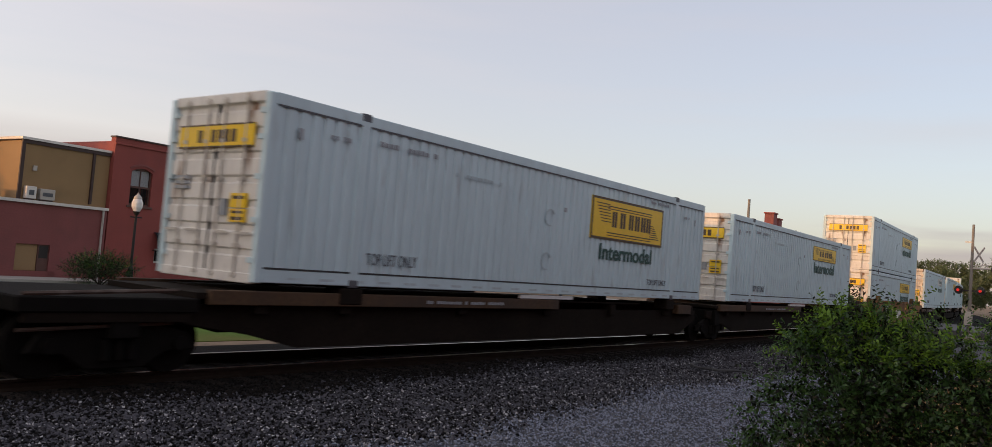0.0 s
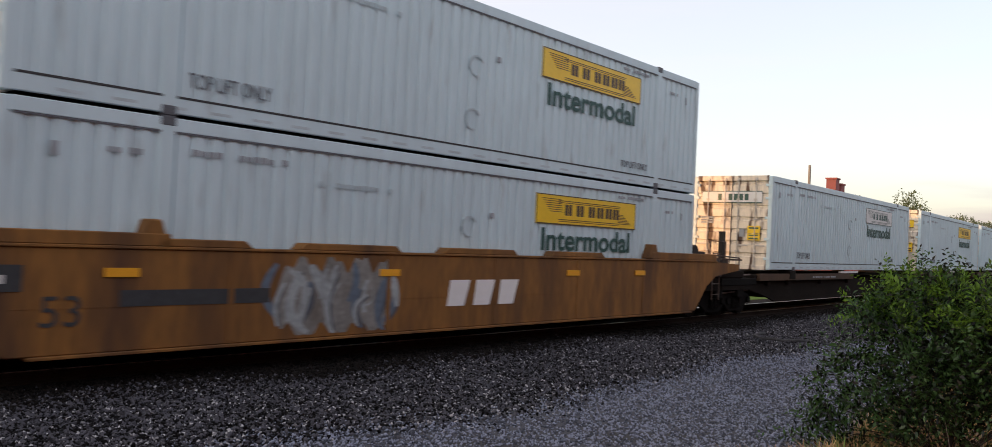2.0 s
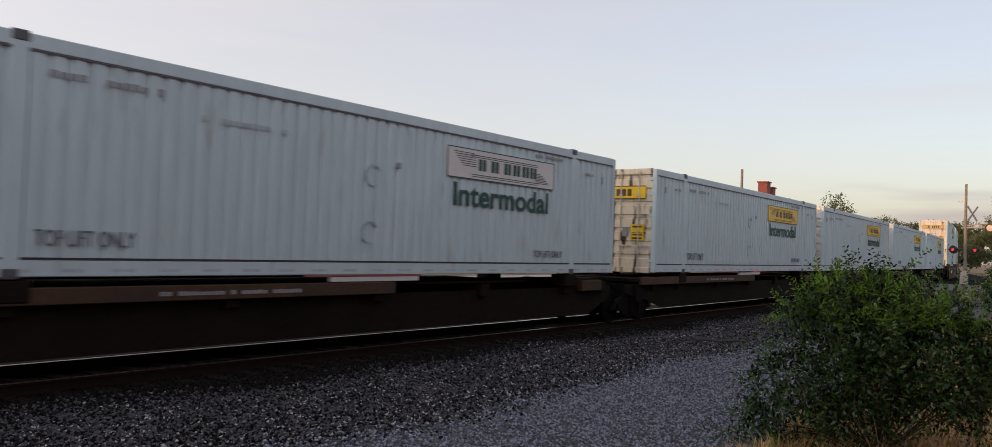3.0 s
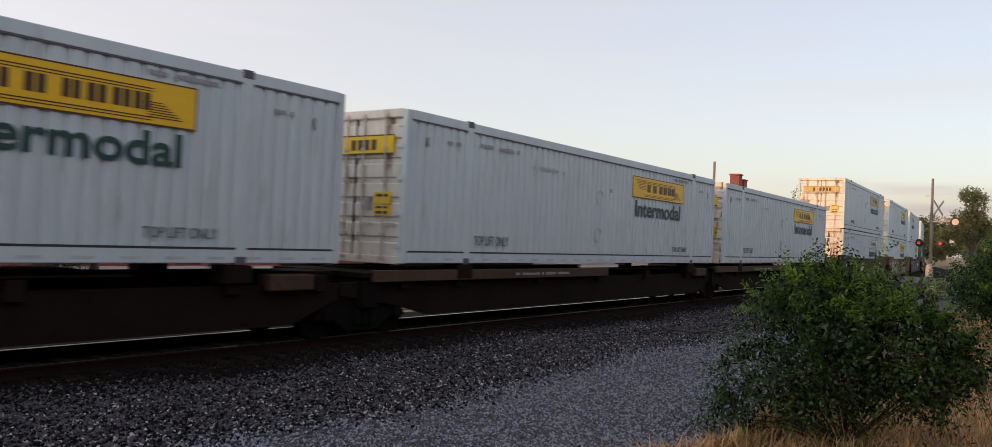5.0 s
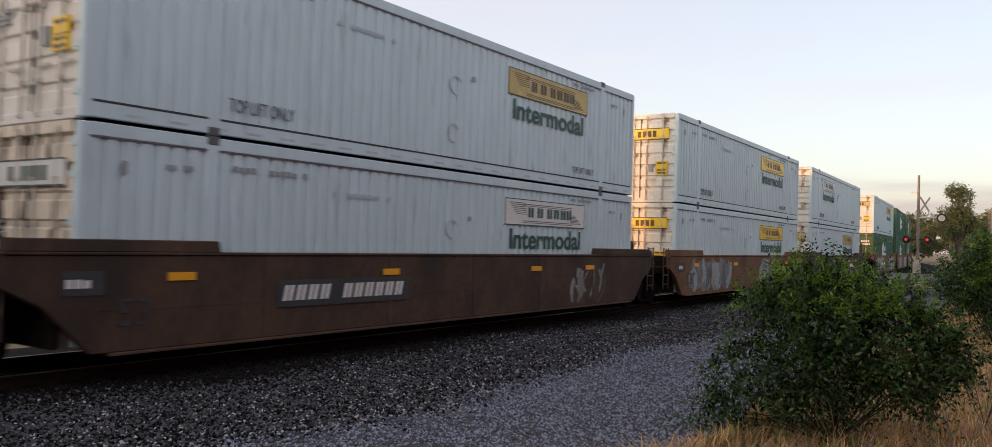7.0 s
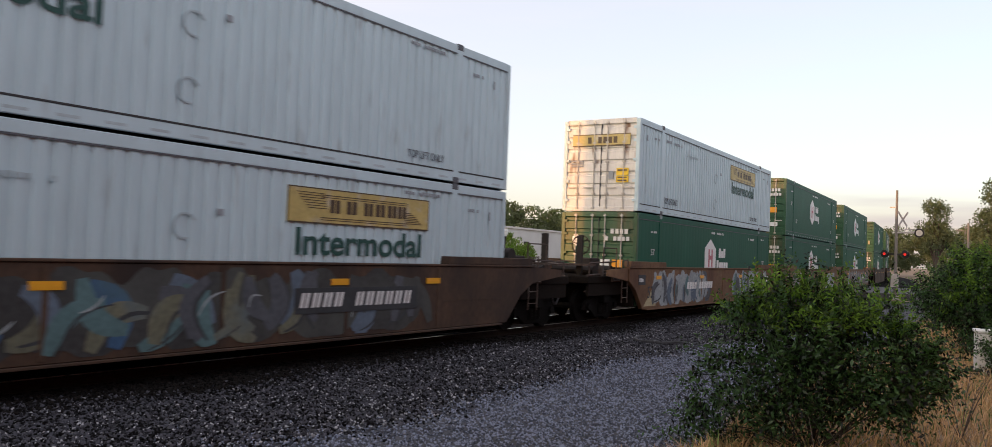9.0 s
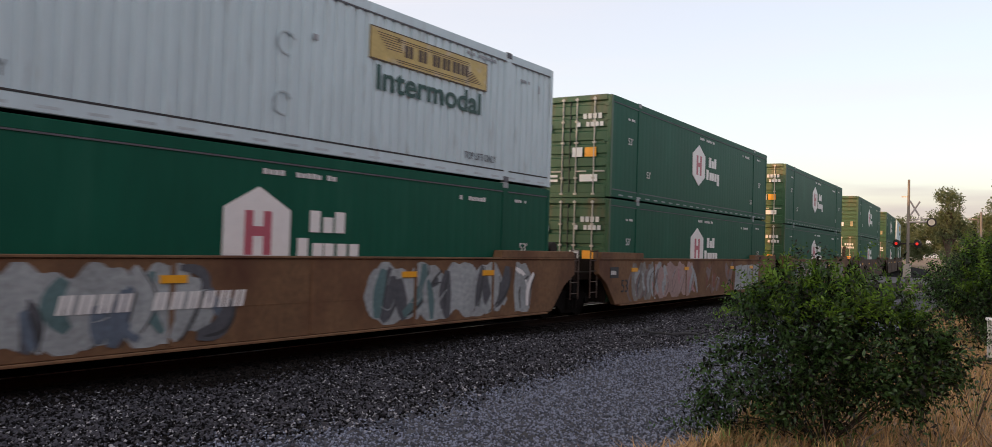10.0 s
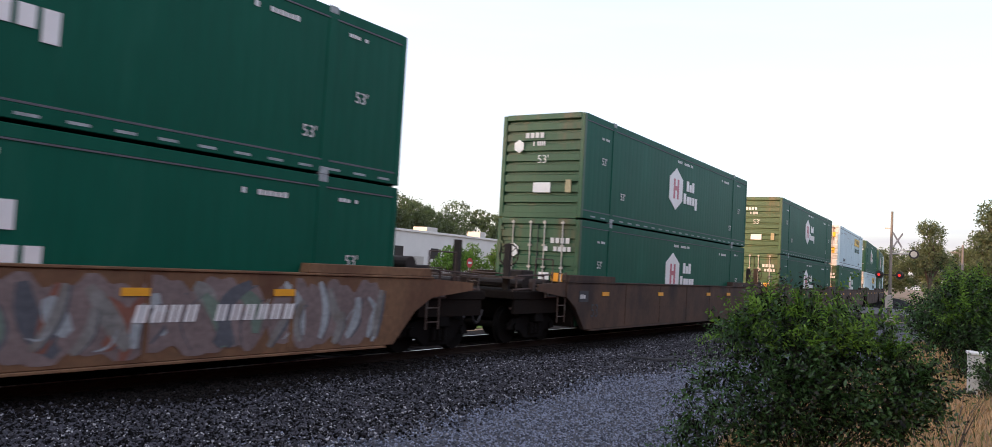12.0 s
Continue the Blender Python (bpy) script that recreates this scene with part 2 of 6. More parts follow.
M = {
    "white": mat("white_container_paint", (0.48, 0.63, 0.685), 0.45, 0, 0.09, 0.6, 5, 0.03, (0.38, 0.47, 0.50), 0.03, 2.6, STREAK, by_object=0.25),
    "door_white": mat("white_door_paint", (0.67, 0.665, 0.63), 0.5, 0, 0.14, 1.5, 14, 0.05, (0.20, 0.11, 0.06), 0.2, 2.4, STREAK, stain_edge=0.67),
    "rusty_door": mat("rust_streaked_door_paint", (0.68, 0.62, 0.51), 0.55, 0, 0.2, 1.5, 14, 0.05, (0.060, 0.024, 0.012), 0.36, 2.4, (1.5, 1.5, 0.32), stain_edge=0.60),
    "green": mat("green_container_paint", (0.003, 0.080, 0.050), 0.5, 0, 0.13, 0.5, 6, 0.03, (0.010, 0.10, 0.065), 0.08, 0.9, STREAK, by_object=0.3, spec=0.12),
    "door_green": mat("green_door_paint", (0.016, 0.082, 0.036), 0.45, 0, 0.2, 1.5, 14, 0.05, (0.09, 0.08, 0.04), 0.25, 1.6, STREAK),
    "yellow": mat("yellow_sign_film", (0.78, 0.52, 0.012), 0.4, 0, 0.08, 1.5, 12, 0.02),
    "faded": mat("faded_yellow_sign_film", (0.48, 0.38, 0.13), 0.5, 0, 0.22, 2.5, 14, 0.02, (0.5, 0.47, 0.38), 0.3, 3.0),
    "pale": mat("pale_sign_film", (0.62, 0.64, 0.64), 0.5, 0, 0.06, 2.5, 14, 0.02),
    "dark_green": mat("dark_green_lettering", (0.004, 0.062, 0.052), 0.5, 0, 0.1),
    "ink": mat("black_lettering", (0.02, 0.02, 0.02), 0.5, 0, 0.1),
    "brown_ink": mat("dark_brown_lettering", (0.06, 0.035, 0.015), 0.5, 0, 0.1),
    "grey_ink": mat("grey_stencil", (0.26, 0.29, 0.32), 0.6, 0, 0.2),
    "stencil": mat("worn_dark_stencil", (0.10, 0.115, 0.135), 0.6, 0, 0.5, 6, 40),
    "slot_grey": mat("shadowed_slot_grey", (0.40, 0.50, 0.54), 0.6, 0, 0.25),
    "faint_ink": mat("faint_grey_stencil", (0.37, 0.47, 0.51), 0.6, 0, 0.2),
    "white_film": mat("white_sign_film", (0.74, 0.76, 0.76), 0.45, 0, 0.06),
    "red_film": mat("red_sign_film", (0.42, 0.10, 0.14), 0.45, 0, 0.1),
    "orange_film": mat("orange_label", (0.80, 0.34, 0.02), 0.4, 0, 0.1),
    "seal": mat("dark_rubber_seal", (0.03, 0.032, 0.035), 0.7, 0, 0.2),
    "casting": mat("worn_steel_casting", (0.10, 0.11, 0.125), 0.6, 0.3, 0.3),
    "iron": mat("dark_worn_iron", (0.018, 0.013, 0.010), 0.8, 0, 0.3, 4, 40),
    "end_rust": mat("rubbed_brown_wagon_fittings", (0.055, 0.034, 0.025), 0.7, 0, 0.45, 2.0, 30, 0.1, (0.13, 0.115, 0.10), 0.2, 3.0),
    "rod": mat("galvanised_rod", (0.48, 0.46, 0.42), 0.6, 0.1, 0.3, 4, 40),
    "well_rust": mat("brown_rusty_wagon_paint", (0.066, 0.037, 0.021), 0.85, 0, 0.45, 0.9, 12, 0.1, (0.022, 0.014, 0.011), 0.6, 1.1, (1, 1, 0.6), by_object=0.3),
    "well_tan": mat("tan_weathered_wagon_paint", (0.165, 0.092, 0.045), 0.85, 0, 0.38, 0.9, 12, 0.1, (0.085, 0.036, 0.018), 0.5, 1.0, (1, 1, 0.7), by_object=0.2),
    "well_yellow": mat("yellow_wagon_paint", (0.205, 0.092, 0.018), 0.8, 0, 0.4, 0.9, 12, 0.1, (0.06, 0.028, 0.013), 0.55, 1.2, STREAK),
    # near-black: the shade under the load is put into this steel's colour
    "spine": mat("rusty_steel_darkened_as_shade", (0.012, 0.009, 0.007), 0.9, 0, 0.35, 1.5, 18, 0.1, spec=0.1),
    "spine_edge": mat("yellow_brown_wagon_edge", (0.055, 0.029, 0.012), 0.85, 0, 0.55, 0.7, 14, 0.1, (0.03, 0.02, 0.015), 0.5, 0.9),
    # blacker still, with the low light around the bogies in its colour
    "truck": mat("oily_steel_blackened_as_shade", (0.006, 0.0055, 0.005), 0.9, 0.0, 0.3, spec=0.1),
    "rail": mat("polished_rail_steel", (0.55, 0.52, 0.48), 0.28, 0.9, 0.1, 3, 40, 0.02),
    # rail sides, ties and bed: shade under the train is put into the colour
    "rail_side": mat("rusty_rail_steel", (0.016, 0.011, 0.008), 0.9, 0, 0.3, spec=0.1),
    "tie": mat("old_tie_wood", (0.018, 0.014, 0.012), 0.95, 0, 0.35, 3, 40, 0.4, spec=0.1),
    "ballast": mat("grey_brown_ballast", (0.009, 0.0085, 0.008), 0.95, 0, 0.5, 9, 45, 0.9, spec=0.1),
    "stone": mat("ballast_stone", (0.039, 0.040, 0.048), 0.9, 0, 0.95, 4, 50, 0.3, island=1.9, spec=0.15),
    "bright_stone": mat("pale_ballast_stone", (0.23, 0.235, 0.25), 0.9, 0, 0.7, 4, 50, 0.3, island=1.6, spec=0.2),
    # holds the train's shade in its colour as well as oil stain
    "shaded_oily_stone": mat("oily_train_shaded_stone", (0.010, 0.009, 0.0085), 0.9, 0, 0.6, 4, 50, 0.3, island=1.5, spec=0.1),
    "gravel": mat("pale_blue_grey_gravel", (0.085, 0.09, 0.103), 0.95, 0, 0.35, 1.2, 50, 0.8, (0.05, 0.049, 0.048), 0.35, 0.6, spec=0.15),
    "pebble": mat("gravel_pebble", (0.15, 0.172, 0.225), 0.9, 0, 0.65, 4, 50, 0.3, island=1.8, spec=0.15),
    "soil": mat("dry_grassy_ground", (0.22, 0.155, 0.10), 0.95, 0, 0.4, 1.5, 30, 0.6, (0.06, 0.075, 0.028), 0.4, 0.25),
    "lawn": mat("mown_grass", (0.085, 0.15, 0.03), 0.95, 0, 0.35, 1.5, 40, 0.6, (0.13, 0.13, 0.04), 0.3, 0.3, spec=0.08),
    "dry_grass": mat("dry_grass_blade", (0.44, 0.29, 0.145), 0.8, 0, 0.35, 3, 20, 0.0, island=1.0),
    "green_blade": mat("green_grass_blade", (0.10, 0.15, 0.03), 0.8, 0, 0.35, 3, 20, 0.0, island=1.0),
    "asphalt": mat("worn_asphalt", (0.10, 0.10, 0.105), 0.9, 0, 0.25, 1, 60, 0.4),
    "concrete": mat("pale_concrete", (0.36, 0.35, 0.33), 0.85, 0, 0.2, 1, 40, 0.2),
    "leaf": mat("glossy_shrub_leaf", (0.025, 0.058, 0.019), 0.42, 0, 0.95, 2, 20, 0.0, island=1.6, spec=0.4),
    "leaf_new": mat("fresh_yellow_green_leaf", (0.095, 0.175, 0.032), 0.5, 0, 0.5, 2, 20, 0.0, island=1.2, spec=0.25),
    "tree_leaf": mat("tree_leaf", (0.11, 0.105, 0.036), 0.6, 0, 0.4, 0.4, 5, 0.0, island=1.0),
    # paler and bluer than tree_leaf: distance haze is put into the colour
    "far_leaf": mat("far_leaf_paled_for_haze", (0.11, 0.135, 0.078), 0.8, 0, 0.3, 0.1, 2, 0.0, island=1.0),
    "bark": mat("grey_bark", (0.09, 0.07, 0.055), 0.9, 0, 0.35, 4, 30, 0.5, stretch=(1, 1, 0.2)),
    "dark_stem": mat("dark_twig_bark", (0.035, 0.026, 0.02), 0.9, 0, 0.35, 4, 30, 0.3),
    "brick_red": mat("painted_red_brick", (0.25, 0.058, 0.048), 0.8, 0, 0.16, 0.8, 18, 0.25, (0.20, 0.05, 0.045), 0.25, 0.5),
    "brick_low": mat("dusky_red_brick", (0.21, 0.066, 0.062), 0.82, 0, 0.18, 0.8, 18, 0.25, (0.15, 0.055, 0.05), 0.3, 0.5),
    "brick": mat("red_brick_piece", (0.27, 0.062, 0.050), 0.8, 0, 0.2, 3, 30, 0.2, by_object=0.5),
    "stucco": mat("tan_stucco", (0.27, 0.175, 0.085), 0.85, 0, 0.16, 0.7, 30, 0.2, (0.18, 0.12, 0.06), 0.3, 0.4),
    "metal_cap": mat("pale_metal_flashing", (0.62, 0.60, 0.57), 0.45, 0.3, 0.12),
    "dark_trim": mat("dark_painted_trim", (0.045, 0.025, 0.022), 0.6, 0, 0.2),
    "wood_frame": mat("dark_red_window_frame", (0.10, 0.045, 0.035), 0.6, 0, 0.2),
    "blind": mat("pale_window_blind", (0.72, 0.76, 0.80), 0.7, 0, 0.1, by_object=0.5),
    "room": mat("dark_interior", (0.03, 0.027, 0.025), 0.9, 0, 0.2),
    "awning": mat("dark_blue_awning_cloth", (0.012, 0.014, 0.022), 0.85, 0, 0.2),
    "black_iron": mat("black_iron_paint", (0.015, 0.015, 0.016), 0.5, 0.2, 0.2),
    "sign_blue": mat("blue_sign_board", (0.07, 0.26, 0.52), 0.5, 0, 0.08),
    "sign_red": mat("red_sign_board", (0.42, 0.035, 0.03), 0.5, 0, 0.08),
    "sign_grey": mat("grey_green_sign_board", (0.16, 0.22, 0.22), 0.5, 0, 0.08),
    "mural_sky": mat("mural_blue_paint", (0.26, 0.45, 0.62), 0.6, 0, 0.2, 1.2, 6, 0.0, (0.62, 0.72, 0.76), 0.5, 0.8),
    "mural_land": mat("mural_green_paint", (0.12, 0.22, 0.17), 0.6, 0, 0.3, 1.2, 6, 0.0, (0.45, 0.30, 0.22), 0.5, 1.5),
    "pale_wall": mat("pale_painted_wall", (0.60, 0.60, 0.58), 0.7, 0, 0.1, 0.5, 20, 0.05),
    "roof": mat("grey_roofing", (0.22, 0.21, 0.20), 0.8, 0, 0.2),
    "pole_wood": mat("weathered_pole_wood", (0.20, 0.185, 0.165), 0.85, 0, 0.25, 3, 30, 0.3, stretch=(1, 1, 0.2)),
    "galv": mat("dull_galvanised_steel", (0.42, 0.40, 0.37), 0.5, 0.4, 0.15),
    "tag_pale": mat("pale_blue_grey_spray_paint", (0.29, 0.335, 0.35), 0.8, 0, 0.35, 1.5, 12, 0.0),
    "tag_teal": mat("dull_teal_spray_paint", (0.085, 0.165, 0.175), 0.8, 0, 0.3, 1.5, 12, 0.0),
    "tag_blue": mat("dull_blue_spray_paint", (0.10, 0.14, 0.19), 0.8, 0, 0.3, 1.5, 12, 0.0),
    "tag_pink": mat("pink_grey_spray_paint", (0.32, 0.24, 0.23), 0.8, 0, 0.25, 1.5, 12, 0.0),
    "tag_cream": mat("cream_spray_paint", (0.42, 0.37, 0.22), 0.7, 0, 0.25, 1.5, 12, 0.0),
    "tag_dark": mat("dark_spray_paint", (0.03, 0.035, 0.04), 0.7, 0, 0.3, 1.5, 12, 0.0),
    "tag_grey": mat("grey_spray_paint", (0.20, 0.205, 0.195), 0.8, 0, 0.4, 1.5, 12, 0.0, (0.12, 0.10, 0.08), 0.4, 2.0),
    "tag_mauve": mat("dusty_mauve_spray_paint", (0.17, 0.135, 0.13), 0.8, 0, 0.35, 1.5, 12, 0.0),
    "tag_slate": mat("slate_spray_paint", (0.075, 0.085, 0.10), 0.8, 0, 0.3, 1.5, 12, 0.0),
    "tag_olive": mat("olive_grey_spray_paint", (0.135, 0.14, 0.095), 0.8, 0, 0.45, 1.2, 12, 0.0, (0.09, 0.13, 0.15), 0.4, 1.3),
    "tag_deep": mat("deep_blue_spray_paint", (0.035, 0.095, 0.19), 0.75, 0, 0.4, 1.2, 12, 0.0, (0.06, 0.12, 0.15), 0.4, 1.3),
    "tag_dusk": mat("murky_dark_spray_paint", (0.040, 0.042, 0.042), 0.8, 0, 0.5, 1.0, 10, 0.0, (0.075, 0.085, 0.075), 0.5, 0.9),
    "tag_rose": mat("rose_spray_paint", (0.38, 0.22, 0.23), 0.8, 0, 0.3, 1.2, 12, 0.0, (0.30, 0.27, 0.26), 0.4, 1.5),
    "tag_rust": mat("red_brown_spray_paint", (0.18, 0.075, 0.05), 0.8, 0, 0.35, 1.2, 12, 0.0),
    "tag_green": mat("pale_green_spray_paint", (0.13, 0.19, 0.15), 0.8, 0, 0.35, 1.2, 12, 0.0),
    "reflector": mat("yellow_reflector_strip", (0.75, 0.36, 0.02), 0.35, 0, 0.1),
}


def glow(name, color, strength):
    m = bpy.data.materials.new(name)
    m.use_nodes = True
    b = m.node_tree.nodes["Principled BSDF"]
    b.inputs["Base Color"].default_value = (*color, 1)
    b.inputs["Emission Color"].default_value = (*color, 1)
    b.inputs["Emission Strength"].default_value = strength
    return m


def glass(name, color=(0.75, 0.82, 0.85), rough=0.05):
    m = bpy.data.materials.new(name)
    m.use_nodes = True
    b = m.node_tree.nodes["Principled BSDF"]
    b.inputs["Base Color"].default_value = (*color, 1)
    b.inputs["Roughness"].default_value = rough
    b.inputs["Transmission Weight"].default_value = 1.0
    return m


def thin_leaf(name, share, tint):
    """Let part of the light shine through a leaf."""
    nt = M[name].node_tree
    b, out = nt.nodes["Principled BSDF"], nt.nodes["Material Output"]
    back = nt.nodes.new("ShaderNodeBsdfTranslucent")
    tone = nt.nodes.new("ShaderNodeMix")
    tone.data_type, tone.blend_type = "RGBA", "MULTIPLY"
    tone.inputs["Factor"].default_value = 1
    tone.inputs[7].default_value = (*tint, 1)
    nt.links.new(b.inputs["Base Color"].links[0].from_socket, tone.inputs[6])
    nt.links.new(tone.outputs[2], back.inputs["Color"])
    both = nt.nodes.new("ShaderNodeMixShader")
    both.inputs["Fac"].default_value = share
    nt.links.new(b.outputs[0], both.inputs[1])
    nt.links.new(back.outputs[0], both.inputs[2])
    nt.links.new(both.outputs[0], out.inputs["Surface"])


for leaf_name, share in (("leaf", 0.3), ("leaf_new", 0.4), ("tree_leaf", 0.35), ("far_leaf", 0.4), ("dry_grass", 0.25)):
    thin_leaf(leaf_name, share, (1.5, 1.6, 0.7) if leaf_name != "dry_grass" else (1.2, 1.1, 0.9))

M["red_lamp"] = glow("red_signal_lamp", (1.0, 0.03, 0.02), 0.3)
M["warm_lamp"] = glow("warm_sign_lamp", (1.0, 0.45, 0.12), 6.0)
M["pane"] = mat("window_glass", (0.03, 0.034, 0.036), 0.04, 0, 0.05, bump=0)
M["pane"].node_tree.nodes["Principled BSDF"].inputs["Alpha"].default_value = 0.22
M["globe"] = glass("frosted_lamp_glass", (0.95, 0.95, 0.95), 0.35)
M["globe"].node_tree.nodes["Principled BSDF"].inputs["Transmission Weight"].default_value = 0.35


# ---- mesh helpers ----
def box(bm, x0, x1, y0, y1, z0, z1):
    v = [bm.verts.new((x, y, z)) for x in (x0, x1) for y in (y0, y1) for z in (z0, z1)]
    for f in ((0, 1, 3, 2), (4, 6, 7, 5), (0, 4, 5, 1), (2, 3, 7, 6), (0, 2, 6, 4), (1, 5, 7, 3)):
        bm.faces.new([v[i] for i in f])


def prism(bm, pts, y0, y1):
    """A polygon in x and z, pushed from y0 to y1."""
    a = [bm.verts.new((x, y0, z)) for x, z in pts]
    b = [bm.verts.new((x, y1, z)) for x, z in pts]
    bm.faces.new(a)
    bm.faces.new(b[::-1])
    for i in range(len(pts)):
        j = (i + 1) % len(pts)
        bm.faces.new((a[j], a[i], b[i], b[j]))


def tube(bm, p0, p1, r0, r1=None, sides=8):
    p0, p1 = Vector(p0), Vector(p1)
    r1 = r0 if r1 is None else r1
    q = (p1 - p0).to_track_quat("Z", "Y").to_matrix()
    rings = []
    for p, r in ((p0, r0), (p1, r1)):
        rings.append([bm.verts.new(p + q @ Vector((r * math.cos(a), r * math.sin(a), 0))) for a in (2 * math.pi * i / sides for i in range(sides))])
    for i in range(sides):
        j = (i + 1) % sides
        bm.faces.new((rings[0][i], rings[0][j], rings[1][j], rings[1][i]))
    bm.faces.new(rings[0][::-1])
    bm.faces.new(rings[1])


def lathe(bm, profile, centre=(0, 0, 0), sides=14):
    cx, cy, cz = centre
    rings = [[bm.verts.new((cx + max(r, 0.001) * math.cos(2 * math.pi * i / sides), cy + max(r, 0.001) * math.sin(2 * math.pi * i / sides), cz + z))
              for i in range(sides)] for r, z in profile]
    for a, b in zip(rings, rings[1:]):
        for i in range(sides):
            j = (i + 1) % sides
            bm.faces.new((a[i], a[j], b[j], b[i]))
    bm.faces.new(rings[0][::-1])
    bm.faces.new(rings[-1])


def mesh_of(bm, material, bevel=0.0):
    bmesh.ops.recalc_face_normals(bm, faces=bm.faces)
    if bevel:
        bmesh.ops.bevel(bm, geom=list(bm.edges), offset=bevel, segments=1, affect="EDGES", profile=0.5)
    me = bpy.data.meshes.new("mesh")
    bm.to_mesh(me)
    bm.free()
    me.materials.append(M[material] if isinstance(material, str) else material)
    return me


def part(name, bm, material, parent, label="", bevel=0.0, at=None):
    """One mesh object under a thing or a part. bm: a bmesh, or a mesh to share."""
    me = bm if isinstance(bm, bpy.types.Mesh) else mesh_of(bm, material, bevel)
    ob = new(name, me)
    ob.parent = parent
    if at is not None:
        ob.matrix_basis = at
    if name in ("small_writing", "drain_slot", "door_label", "door_writing", "emblem_line", "emblem_bar", "lettering", "lettering_block", "scuff_mark", "writing_bar", "number_bar", "stencil_writing", "fill", "outline", "graffiti", "air_hose", "highlight", "stalk", "seam"):
        ob["kind"] = "stuff"
    return tagged(ob, label)


def boxes(*bs):
    bm = bmesh.new()
    for b in bs:
        box(bm, *b)
    return bm


def raw_mesh(verts, faces_n, material):
    """A mesh from arrays: verts (n, 3) and faces of a constant size."""
    me = bpy.data.meshes.new("mesh")
    verts, faces_n = np.asarray(verts, dtype=np.float32), np.asarray(faces_n, dtype=np.int32)
    k = faces_n.shape[1]
    me.vertices.add(len(verts))
    me.vertices.foreach_set("co", verts.ravel())
    me.loops.add(faces_n.size)
    me.loops.foreach_set("vertex_index", faces_n.ravel())
    me.polygons.add(len(faces_n))
    me.polygons.foreach_set("loop_start", np.arange(0, faces_n.size, k, dtype=np.int32))
    me.polygons.foreach_set("loop_total", np.full(len(faces_n), k, dtype=np.int32))
    me.update(calc_edges=True)
    me.materials.append(M[material])
    return me


WORDS = {}


def words(text, size, material, depth=0.003, width=0.0, fat=0.0):
    """Lettering as a mesh that stands upright and faces -y, its lower left at the origin; size is the capitals' height."""
    key = (text, size, material, width)
    if key not in WORDS:
        cu = bpy.data.curves.new("lettering", "FONT")
        cu.body, cu.size, cu.extrude, cu.offset = text, size / 0.7, depth, fat
        ob = new("lettering", cu)
        bpy.context.view_layer.update()
        me = bpy.data.meshes.new_from_object(ob.evaluated_get(bpy.context.evaluated_depsgraph_get()))
        bpy.data.objects.remove(ob)
        xs = [v.co.x for v in me.vertices]
        me.transform(Matrix.Translation((-min(xs), 0, 0)))
        if width:
            me.transform(Matrix.Diagonal((width / (max(xs) - min(xs)), 1, 1, 1)))
        me.transform(Matrix.Rotation(math.pi / 2, 4, "X"))
        me.materials.clear()
        me.materials.append(M[material])
        WORDS[key] = me
    return WORDS[key]


def thing(name, at, label, category, group="", kind=""):
    ob = new(name)
    ob.empty_display_size = 0.2
    ob.matrix_basis = at
    return tagged(ob, label, category, group, kind)


# ---- the track: a very wide curve ----
MID, BEND, SINK = 11.555, 5.565e-4, -0.24


def on_track(x, off=0.0, z=0.0):
    """A pose on the track's middle line, off metres to its far side."""
    a = math.atan(2 * BEND * x)
    return pose(x - off * math.sin(a), MID + BEND * x * x + off * math.cos(a), z, 0, 0, math.degrees(a))


def strip(name, profile, x0, x1, step, material, label="", category="", kind="structure"):
    """A surface along the track from a profile of (off, z)."""
    bm = bmesh.new()
    rows = []
    x = x0
    while x <= x1 + 0.01:
        m = on_track(x)
        rows.append([bm.verts.new(m @ Vector((0, o, z))) for o, z in profile])
        x += step
    for a, b in zip(rows, rows[1:]):
        for i in range(len(profile) - 1):
            bm.faces.new((a[i], b[i], b[i + 1], a[i + 1]))
    ob = new(name, mesh_of(bm, material))
    return tagged(ob, label, category, "", kind)


ground_bm = bmesh.new()
gx = [-1500, -400, -120, -60, -30, 0, 30, 60, 120, 250, 600, 1500, 3500]
gy = [-1500, -300, -60, -20, 0, 20, 60, 150, 400, 1200, 3500]
gv = [[ground_bm.verts.new((x, y, -0.36)) for y in gy] for x in gx]
for i in range(len(gx) - 1):
    for j in range(len(gy) - 1):
        ground_bm.faces.new((gv[i][j], gv[i + 1][j], gv[i + 1][j + 1], gv[i][j + 1]))
tagged(new("ground", mesh_of(ground_bm, "soil")), "dry ground with patchy grass", "ground", "", "structure")

lawn_bm = boxes((-60, 52, 15.2, 33, -0.5, -0.345))
tagged(new("lawn", mesh_of(lawn_bm, "lawn")), "mown green lawn beyond the railway track", "lawn", "", "structure")

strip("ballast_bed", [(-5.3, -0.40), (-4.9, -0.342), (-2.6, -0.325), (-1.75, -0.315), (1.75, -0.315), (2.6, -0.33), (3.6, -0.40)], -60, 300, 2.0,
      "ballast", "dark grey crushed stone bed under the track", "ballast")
strip("gravel_lot", [(-8.6, -0.345), (-7.5, -0.335), (-5.5, -0.332), (-4.7, -0.36)], -60, 54, 2.0, "gravel", "pale blue-grey gravel service road", "gravel")

